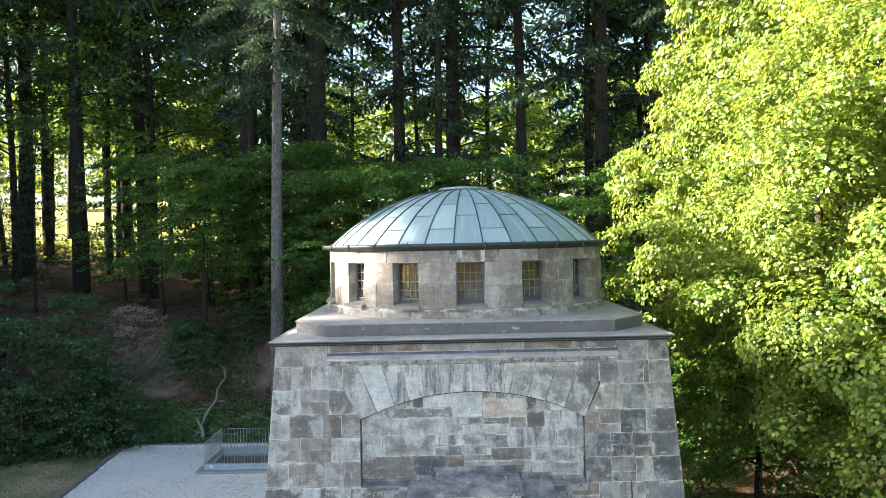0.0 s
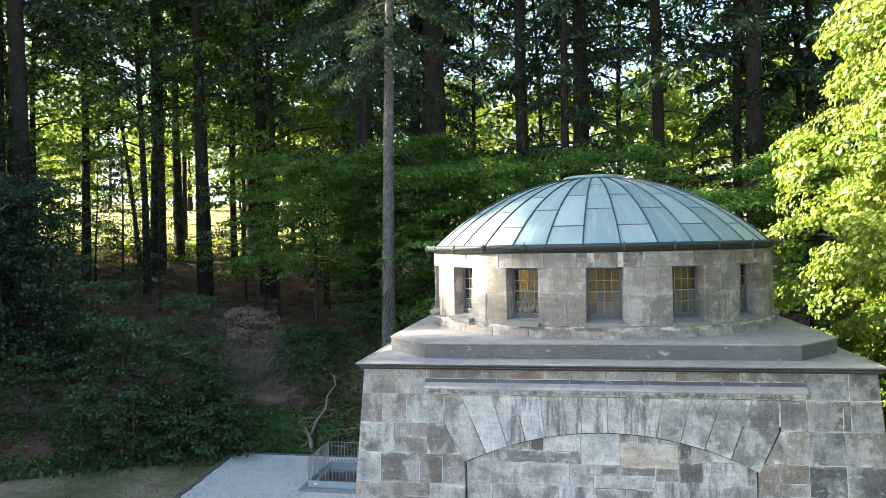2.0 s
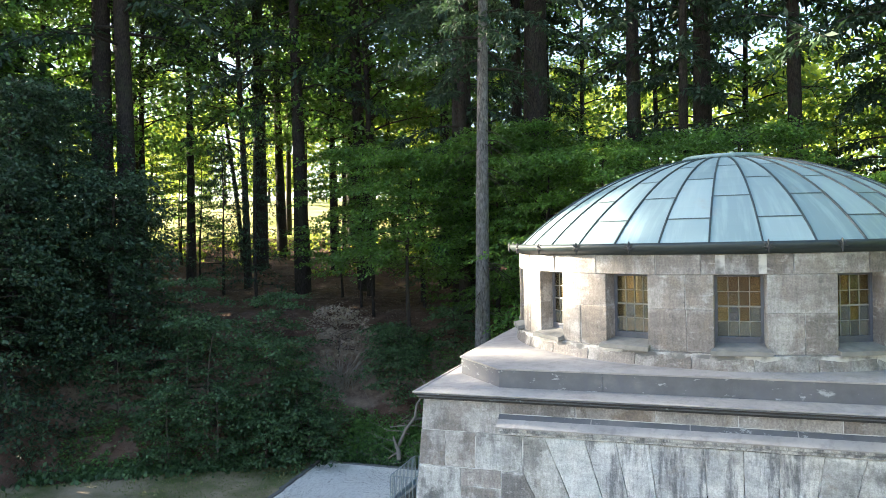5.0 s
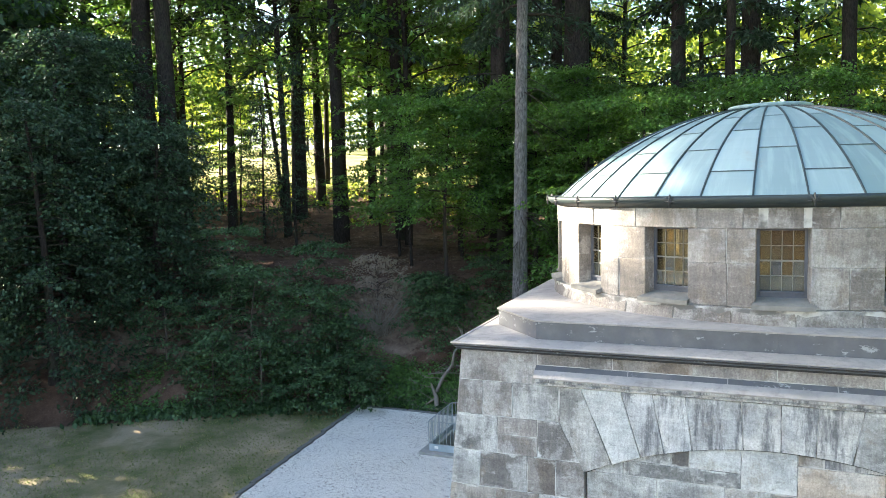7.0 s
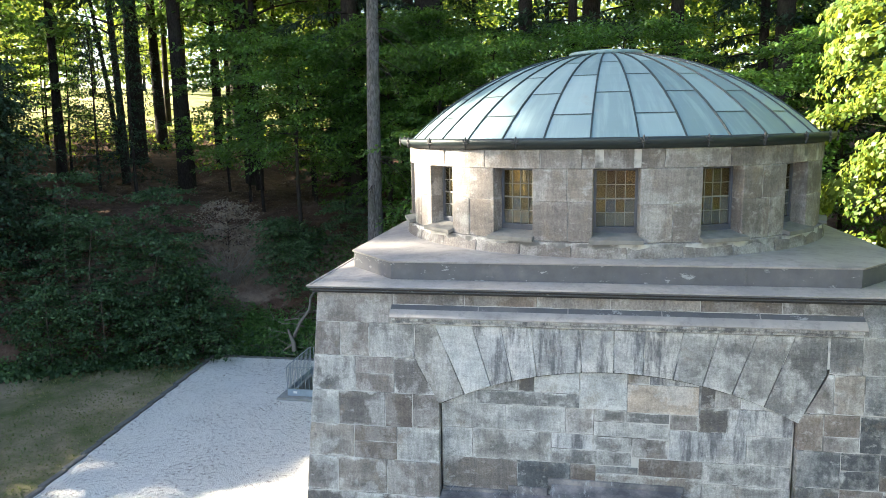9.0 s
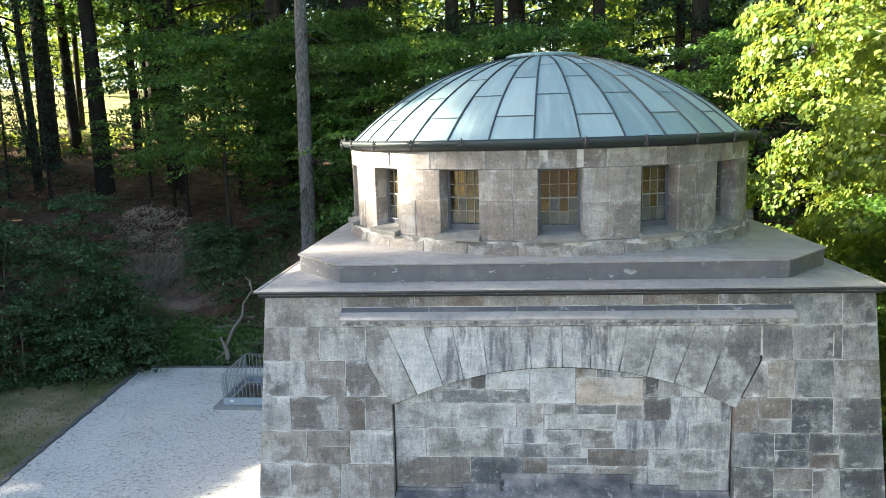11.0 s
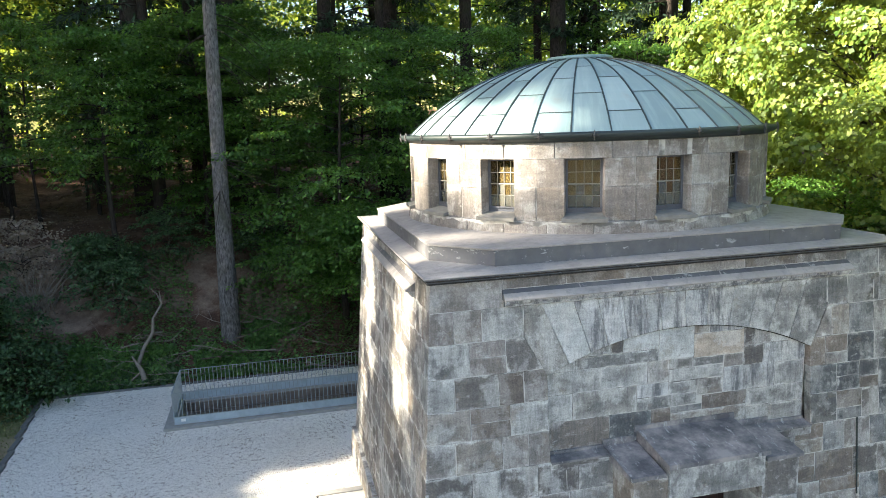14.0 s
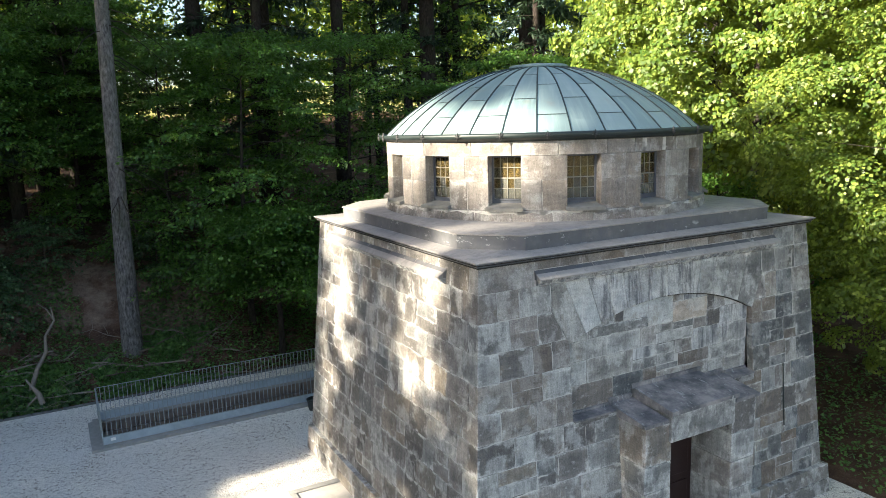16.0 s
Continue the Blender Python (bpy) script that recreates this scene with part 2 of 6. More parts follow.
M_STEP = plain("pale_step_stone", (0.45, 0.43, 0.39), 0.8, 0.0, 6, 0.35, 0.3)
M_DEAD = plain("bleached_dead_wood", (0.23, 0.195, 0.160), 0.8, 0.0, 14, 0.6, 0.5)
M_DRYLEAF = plain("tan_dry_foliage", (0.27, 0.215, 0.165), 0.9, 0.0, 20, 0.5)
M_LITTER = plain("dark_dry_leaf_litter", (0.17, 0.145, 0.115), 0.9)
M_FALLEN = leaf_material("brown_fallen_leaf", (0.07, 0.042, 0.03), (0.30, 0.215, 0.155), (0.2, 0.13, 0.08), 0.7, 0.15)
M_TWIG = plain("brown_twig", (0.12, 0.09, 0.07), 0.9)
M_BARK_GREY = bark("grey_furrowed_bark", (0.042, 0.040, 0.040), (0.205, 0.195, 0.192))
M_BARK_DARK = bark("dark_brown_bark", (0.014, 0.011, 0.010), (0.055, 0.044, 0.038))
M_MAPLE = leaf_material("maple_leaf", (0.037, 0.088, 0.015), (0.300, 0.370, 0.072), (0.60, 0.65, 0.055), 0.42, 0.38)
M_BEECH = leaf_material("beech_leaf", (0.022, 0.064, 0.015), (0.150, 0.300, 0.060), (0.300, 0.540, 0.060), 0.38, 0.38)
M_NEEDLE = leaf_material("dark_needle_spray", (0.022, 0.047, 0.027), (0.051, 0.089, 0.048), (0.060, 0.111, 0.034), 0.6, 0.25)
M_YEW = leaf_material("dark_evergreen_leaf", (0.012, 0.031, 0.015), (0.090, 0.155, 0.080), (0.090, 0.165, 0.054), 0.5, 0.28)
# brighter leaf colour that stands in for sun on far foliage
M_FARLEAF = leaf_material("far_leaf_painted_sun", (0.12, 0.19, 0.025), (0.28, 0.36, 0.06), (0.60, 0.68, 0.08), 0.6, 0.5)
M_SAPLING = leaf_material("sapling_leaf", (0.024, 0.060, 0.023), (0.136, 0.226, 0.100), (0.135, 0.235, 0.060), 0.42, 0.28)
M_GRASS = leaf_material("grass_blade", (0.11, 0.15, 0.045), (0.33, 0.29, 0.14), (0.25, 0.30, 0.08), 0.6, 0.3)
M_IVY = leaf_material("ivy_leaf", (0.055, 0.125, 0.034), (0.165, 0.310, 0.080), (0.220, 0.420, 0.080), 0.45, 0.3)


def gravel():
    k = Mat("pale_limestone_gravel", 0.9, 0.0, 0.3)
    peb = k.n("ShaderNodeTexVoronoi")
    peb.inputs["Scale"].default_value = 38
    k.link(k.co, peb.inputs["Vector"])
    c = k.ramp(peb.outputs["Distance"], (0.0, (0.95, 0.91, 0.83)), (0.75, (0.62, 0.59, 0.54)))
    c = k.mix(k.ramp(k.noise(0.6, 5), (0.4, g(0.0)), (0.65, g(0.4))), c, (0.66, 0.65, 0.62))
    c = k.mix(k.ramp(k.noise(30, 3, 0.7), (0.56, g(0.0)), (0.63, g(0.85))), c, (0.24, 0.23, 0.21))
    c = k.mix(k.ramp(k.noise(13, 4, 0.8), (0.60, g(0.0)), (0.64, g(0.85))), c, (0.16, 0.15, 0.13))
    bits = k.noise(9, 6, 0.8)
    patch = k.noise(0.9, 3)
    c = k.mix(k.mix(1.0, k.ramp(bits, (0.555, g(0.0)), (0.585, g(0.95))), k.ramp(patch, (0.40, g(0.35)), (0.55, g(1.0))), "MULTIPLY"), c, (0.13, 0.115, 0.095))
    return k.color(c).bump(peb.outputs["Distance"], 0.7, 0.02).m


def soil():
    """Lawn, leaf litter with bare earth, and sunlit meadow, blended by the ground's own zones."""
    k = Mat("lawn_and_woodland_soil", 0.95, 0.0, 0.1)

    def zone(name):
        z = k.n("ShaderNodeAttribute")
        z.attribute_name = name
        m = k.n("ShaderNodeMath")
        m.operation = "MULTIPLY_ADD"
        k.link(k.noise(1.1, 6, 0.7), m.inputs[0])
        m.inputs[1].default_value = 0.9
        k.link(z.outputs["Fac"], m.inputs[2])
        return k.ramp(m.outputs[0], (0.85, g(0.0)), (1.05, g(1.0)))
    fine = k.noise(26, 5, 0.7)
    grass = k.ramp(k.noise(0.45, 6, 0.65), (0.36, (0.105, 0.125, 0.048)), (0.48, (0.195, 0.172, 0.096)), (0.62, (0.33, 0.265, 0.178)))
    litter = k.ramp(k.noise(1.0, 7, 0.7), (0.35, (0.06, 0.035, 0.026)), (0.55, (0.12, 0.071, 0.05)), (0.7, (0.20, 0.136, 0.10)))
    litter = k.mix(k.ramp(k.noise(22, 4, 0.75), (0.56, g(0.0)), (0.66, g(0.6))), litter, (0.24, 0.18, 0.13))
    earth = k.ramp(k.noise(2.4, 7, 0.7), (0.35, (0.125, 0.088, 0.067)), (0.65, (0.26, 0.195, 0.150)))
    field = k.ramp(k.noise(0.25, 6, 0.65), (0.35, (0.18, 0.21, 0.05)), (0.6, (0.44, 0.40, 0.18)))
    c = k.mix(zone("wood"), grass, litter)
    c = k.mix(zone("bare"), c, earth)
    c = k.mix(zone("field"), c, field)
    c = k.mix(0.4, c, k.ramp(fine, (0.3, g(0.2)), (0.7, g(0.8))), "OVERLAY")
    return k.color(c).bump(k.mix(0.5, fine, k.noise(9, 6, 0.7)), 0.9, 0.05).m


M_GRAVEL, M_SOIL = gravel(), soil()


def pane_glass():
    k = Mat("old_tinted_window_glass", 0.06)
    tr = k.n("ShaderNodeBsdfTransparent")
    k.link(k.ramp(k.rnd(), (0.0, (0.50, 0.40, 0.17)), (0.3, (0.78, 0.68, 0.38)), (0.55, (0.30, 0.26, 0.18)), (0.8, (0.70, 0.68, 0.55)), (1.0, (0.42, 0.46, 0.48))), tr.inputs["Color"])
    gl = k.n("ShaderNodeBsdfGlossy")
    gl.inputs["Roughness"].default_value = 0.08
    fr = k.n("ShaderNodeFresnel")
    fr.inputs["IOR"].default_value = 1.6
    dusty = k.n("ShaderNodeMixShader")
    dusty.inputs[0].default_value = 0.3
    k.color((0.20, 0.15, 0.055))
    k.b.inputs["Roughness"].default_value = 0.5
    film = k.n("ShaderNodeBsdfTranslucent")
    film.inputs["Color"].default_value = (0.45, 0.33, 0.10, 1)
    dirt = k.n("ShaderNodeMixShader")
    k.link(k.b.outputs[0], dirt.inputs[1])
    k.link(film.outputs[0], dirt.inputs[2])
    k.link(tr.outputs[0], dusty.inputs[1])
    k.link(dirt.outputs[0], dusty.inputs[2])
    mx = k.n("ShaderNodeMixShader")
    k.link(fr.outputs[0], mx.inputs[0])
    k.link(dusty.outputs[0], mx.inputs[1])
    k.link(gl.outputs[0], mx.inputs[2])
    k.link(mx.outputs[0], k.t.nodes["Material Output"].inputs["Surface"])
    return k.m


M_GLASS = pane_glass()


def milky_glass():
    k = Mat("milky_window_glass", 0.25)
    k.color(k.ramp(k.rnd(), (0.0, (0.20, 0.21, 0.20)), (0.5, (0.33, 0.34, 0.30)), (1.0, (0.25, 0.26, 0.28))))
    tr = k.n("ShaderNodeBsdfTransparent")
    tr.inputs["Color"].default_value = (0.62, 0.58, 0.46, 1)
    mx = k.n("ShaderNodeMixShader")
    mx.inputs[0].default_value = 0.72
    k.link(k.b.outputs[0], mx.inputs[1])
    k.link(tr.outputs[0], mx.inputs[2])
    k.link(mx.outputs[0], k.t.nodes["Material Output"].inputs["Surface"])
    return k.m


M_MILK = milky_glass()

# ---- mesh helpers ----


def mesh_of(name, verts, faces, mat, smooth=False):
    me = bpy.data.meshes.new(name)
    me.from_pydata([tuple(v) for v in verts], [], faces)
    me.materials.append(mat)
    if smooth:
        me.polygons.foreach_set("use_smooth", [True] * len(me.polygons))
    me.update()
    return me


def fast_mesh(name, verts, faces, mat, smooth=False):
    """Mesh from numpy arrays: verts (n, 3) and faces (m, k) with k corners each."""
    me = bpy.data.meshes.new(name)
    m, k = faces.shape
    me.vertices.add(len(verts))
    me.vertices.foreach_set("co", verts.astype(np.float32).ravel())
    me.loops.add(m * k)
    me.loops.foreach_set("vertex_index", faces.astype(np.int32).ravel())
    me.polygons.add(m)
    me.polygons.foreach_set("loop_start", np.arange(0, m * k, k, dtype=np.int32))
    if smooth:
        me.polygons.foreach_set("use_smooth", np.ones(m, dtype=bool))
    me.materials.append(mat)
    me.update(calc_edges=True)
    return me


def put(name, me, parent=None, m=None):
    ob = new(name, me)
    if parent is not None:
        ob.parent = parent
    if m is not None:
        ob.matrix_local = m
    return ob


def part(name, bm, mat, parent, label=""):
    """One bmesh as one mesh object under a thing or a part."""
    bmesh.ops.recalc_face_normals(bm, faces=bm.faces)
    me = bpy.data.meshes.new(name)
    bm.to_mesh(me)
    bm.free()
    me.materials.append(mat)
    ob = put(name, me, parent)
    return tagged(ob, label) if label else ob


def box(bm, x0, x1, y0, y1, z0, z1, bevel=0.0):
    r = bmesh.ops.create_cube(bm, size=1, matrix=Matrix.LocRotScale(((x0 + x1) / 2, (y0 + y1) / 2, (z0 + z1) / 2), None, (x1 - x0, y1 - y0, z1 - z0)))
    if bevel:
        edges = list({e for v in r["verts"] for e in v.link_edges})
        bmesh.ops.bevel(bm, geom=edges, offset=bevel, segments=2, affect="EDGES", profile=0.5)
    return bm


def tube(points, radii, sides=8, wob=0.0, rng=None):
    """Rings of a tapered tube along points: verts, quads."""
    pts = [Vector(p) for p in points]
    vs, fs = [], []
    for i, p in enumerate(pts):
        d = (pts[min(i + 1, len(pts) - 1)] - pts[max(i - 1, 0)]).normalized()
        u = d.cross(Vector((0.31, 0.95, 0.07))).normalized()
        w = d.cross(u)
        for s in range(sides):
            a = 2 * math.pi * s / sides
            r = radii[i] * (1 + (wob * rng.uniform(-1, 1) if rng else 0))
            vs.append(p + (u * math.cos(a) + w * math.sin(a)) * r)
    for i in range(len(pts) - 1):
        for s in range(sides):
            a, b = i * sides + s, i * sides + (s + 1) % sides
            fs.append((a, b, b + sides, a + sides))
    return vs, fs


def join(chunks):
    vs, fs = [], []
    for v, f in chunks:
        o = len(vs)
        vs += v
        fs += [tuple(i + o for i in q) for q in f]
    return vs, fs


def prism(poly, depth, ch, place):
    """A block with a chamfered face: poly in the wall's own u, v; place(u, v, out) gives the world."""
    n = len(poly)
    cu, cv = sum(p[0] for p in poly) / n, sum(p[1] for p in poly) / n
    ins = []
    for u, v in poly:
        ins.append((u - math.copysign(min(ch, abs(u - cu) * 0.5), u - cu), v - math.copysign(min(ch, abs(v - cv) * 0.5), v - cv)))
    vs = [place(u, v, -depth) for u, v in poly] + [place(u, v, -ch) for u, v in poly] + [place(u, v, 0.0) for u, v in ins]
    fs = [tuple(range(2 * n, 3 * n)), tuple(range(n - 1, -1, -1))]
    for r in (0, n):
        for i in range(n):
            j = (i + 1) % n
            fs.append((r + i, r + j, r + n + j, r + n + i))
    return vs, fs


def sweep_rect(profile, x0, x1, y0, y1):
    """A moulding swept round a rectangle with mitred corners; profile: (out, z)."""
    vs, fs = [], []
    n = len(profile)
    for sx, sy in ((0, 0), (1, 0), (1, 1), (0, 1)):
        for o, z in profile:
            vs.append(((x1 + o) if sx else (x0 - o), (y1 + o) if sy else (y0 - o), z))
    for c in range(4):
        d = (c + 1) % 4
        for i in range(n):
            j = (i + 1) % n
            fs.append((c * n + i, d * n + i, d * n + j, c * n + j))
    return vs, fs


# ---- ground ----
PIT = (-8.92, -1.2, 10.55, 12.42)
GRAVEL_X, GRAVEL_Y = -12.8, 14.1


def smooth01(t):
    t = min(1.0, max(0.0, t))
    return t * t * (3 - 2 * t)


def foot(x):
    if x > 0:
        return 14.1 + 0.1 * min(x, 30)
    return 14.1 - 0.6 * min(3.0, max(0.0, -13.4 - x)) - 0.56 * max(0.0, -16.4 - x)


def kerb_x(y):
    """The gravel's edge runs a little askew."""
    return GRAVEL_X - 0.09 * (min(GRAVEL_Y, max(-9.0, y)) - 9.0)


def askew(x, y):
    """Leads the ground's lines along the gravel's edge."""
    return x + (kerb_x(y) - GRAVEL_X) * max(0.0, 1 - abs(x - GRAVEL_X) / 3.2)


def gz(x, y):
    """Height of the ground: flat forecourt, steep wooded bank, long rising wood and meadow."""
    d = (y - foot(x)) * (0.88 if x < -15 else 1.0)
    z = 0.85 * smooth01(d / 1.9)
    z += 3.0 * smooth01((d - 1.1) / 5.8)
    z += 0.085 * min(14.5, max(0.0, d - 6.4)) + 0.225 * min(28.0, max(0.0, d - 21)) + 0.07 * min(90.0, max(0.0, d - 49))
    if d > 1:
        k = min(1.0, (d - 1) / 2)
        z += k * (0.28 * noise.noise(Vector((x * 0.35, y * 0.35, 3))) + 0.10 * noise.noise(Vector((x * 1.3, y * 1.3, 9))))
    return z


def ground():
    def lines(lo, hi, fine0, fine1, step, must):
        xs = list(np.arange(fine0, fine1 + 1e-6, step)) + must
        v, s = fine0, step
        while v > lo:
            s *= 1.35
            v -= s
            xs.append(v)
        v, s = fine1, step
        while v < hi:
            s *= 1.35
            v += s
            xs.append(v)
        xs = sorted(xs)
        return [a for i, a in enumerate(xs) if a in must or all(abs(a - m) > 0.12 for m in must)]
    xs = lines(-600, 600, -36, 16, 0.5, [PIT[0], PIT[1], GRAVEL_X])
    ys = lines(-300, 700, -16, 40, 0.5, [PIT[2], PIT[3], GRAVEL_Y])
    vs = [(askew(x, y), y, gz(askew(x, y), y)) for y in ys for x in xs]
    nx = len(xs)
    fs, mats = [], []
    for j in range(len(ys) - 1):
        for i in range(nx - 1):
            cx, cy = (xs[i] + xs[i + 1]) / 2, (ys[j] + ys[j + 1]) / 2
            if PIT[0] < cx < PIT[1] and PIT[2] < cy < PIT[3]:
                continue
            fs.append((j * nx + i, j * nx + i + 1, (j + 1) * nx + i + 1, (j + 1) * nx + i))
            mats.append(0 if GRAVEL_X < cx < 5.2 and -15 < cy < GRAVEL_Y else 1)
    me = bpy.data.meshes.new("ground")
    me.from_pydata(vs, [], fs)
    for m in (M_GRAVEL, M_SOIL):
        me.materials.append(m)
    zones = {"wood": [], "bare": [], "field": []}
    for x, y, z in vs:
        d = y - foot(x)
        zones["wood"].append(max(smooth01((d + 1.2) / 1.8), smooth01((x - 4.6) / 0.6)))
        zones["bare"].append(max(smooth01((d - 2.0) / 1.2) * smooth01((8.0 - d) / 2.5) * 0.5, 1.1 * smooth01(1.5 - math.hypot(x + 14.5, (y - 18.6) * 0.65) / 2.0), smooth01(1.4 - math.hypot(x + 6.2, (y - 16.6) * 0.8) / 1.3)))
        zones["field"].append(smooth01((d - 36) / 7))
    for key, values in zones.items():
        me.attributes.new(key, "FLOAT", "POINT").data.foreach_set("value", values)
    me.polygons.foreach_set("material_index", mats)
    me.polygons.foreach_set("use_smooth", [True] * len(fs))
    me.update()
    return tagged(put("ground", me), "pale gravel forecourt, dry lawn and brown wooded bank", "ground", kind="structure")


GROUND = ground()


def kerb():
    """A row of weathered edging stones between the gravel and the lawn."""
    root = tagged(new("kerb"), "dark weathered stone edging between gravel and lawn", "kerb", kind="structure")
    rng = random.Random(4)
    y = -8.0
    while y < 14.0:
        l = rng.uniform(0.7, 1.0)
        x = kerb_x(y + l / 2) - 0.05 + 0.012 * math.sin(y * 0.7) + rng.uniform(-0.015, 0.015)
        z = gz(x, y + l / 2)
        b = bmesh.new()
        box(b, x - 0.09, x + 0.05, y + 0.008, y + l - 0.008, z - 0.15, z + 0.06 + rng.uniform(-0.012, 0.012), 0.02)
        part("kerb_stone", b, M_KERB, root)
        y += l
    x = kerb_x(14.1)
    while x < 1.0:
        l = rng.uniform(0.7, 1.0)
        b = bmesh.new()
        z = gz(x + l / 2, 14.08)
        box(b, x + 0.008, x + l - 0.008, 14.04, 14.16, z - 0.15, z + 0.05, 0.02)
        part("kerb_stone", b, M_KERB, root)
        x += l


kerb()

# ---- the mausoleum ----
CX, CY = 0.0, 3.80
TOP = 5.83
BAT = 0.075
DEPTH = 7.38


def edge_x(z):
    return 3.92 + BAT * (TOP - z)


def face_y(z):
    return 0.10 - BAT * (TOP - z)


def on_front(u, v, out):
    return (u, face_y(v) - out, v)


def on_left(u, v, out):
    return (-edge_x(v) - out, u, v)


MAUSOLEUM = tagged(new("mausoleum"), "domed grey sandstone mausoleum with battered walls and copper roof", "mausoleum")


def shell(name, parent, mat, inset, z0, z1):
    def ring(z):
        x = edge_x(z) - inset
        return [(-x, 0.26, z), (x, 0.26, z), (x, DEPTH - face_y(z) - inset, z), (-x, DEPTH - face_y(z) - inset, z)]
    a, b = ring(z0), ring(z1)
    vs = a + b
    fs = [(0, 1, 5, 4), (1, 2, 6, 5), (2, 3, 7, 6), (3, 0, 4, 7), (4, 5, 6, 7), (3, 2, 1, 0)]
    return put(name, mesh_of(name, vs, fs, mat), parent)


WALL = new("wall")
WALL.parent = MAUSOLEUM
ROWS = [0.64, 1.12, 1.60, 2.07, 2.55, 3.03, 3.52, 3.98, 4.45, 4.94, 5.40, TOP]
JOINT = 0.0042


def block(poly, mat, place=on_front, depth=0.14, ch=0.007, lift=0.0):
    vs, fs = prism(poly, depth, ch, place if not lift else (lambda u, v, o: place(u, v, o + lift)))
    return put("stone", mesh_of("stone", vs, fs, mat), WALL)


def rect(u0, u1, v0, v1, mat, place=on_front, depth=0.14, lift=0.0, slant0=0.0, slant1=0.0):
    j = JOINT
    block([(u0 + j + slant0, v0 + j), (u1 - j + slant1, v0 + j), (u1 - j, v1 - j), (u0 + j, v1 - j)], mat, place, depth, lift=lift)


def fill(u0, u1, v0, v1, rng, mats, place, s0=0.0, s1=0.0, depth0=0.14, depth1=0.14, split=0.3, wmin=0.36, wmax=0.82):
    """One course of random blocks, now and then two thin ones above each other; s0, s1 slant its ends."""
    cuts = [u0]
    while u1 - cuts[-1] > wmax:
        w = rng.uniform(wmin, wmax)
        if u1 - cuts[-1] - w < wmin * 0.7:
            break
        cuts.append(cuts[-1] + w)
    cuts.append(u1)
    for i in range(len(cuts) - 1):
        a, b = cuts[i], cuts[i + 1]
        first, last = i == 0, i == len(cuts) - 2
        mat = rng.choice(mats)
        dep = depth0 if first else depth1 if last else 0.14
        lift = rng.uniform(-0.004, 0.004)
        if rng.random() < split and not first and not last:
            v = v0 + (v1 - v0) * rng.uniform(0.4, 0.6)
            rect(a, b, v0, v, mat, place, dep, lift)
            rect(a, b, v, v1, rng.choice(mats), place, dep, lift)
        else:
            rect(a, b, v0, v1, mat, place, dep, lift, s0 if first else 0.0, s1 if last else 0.0)


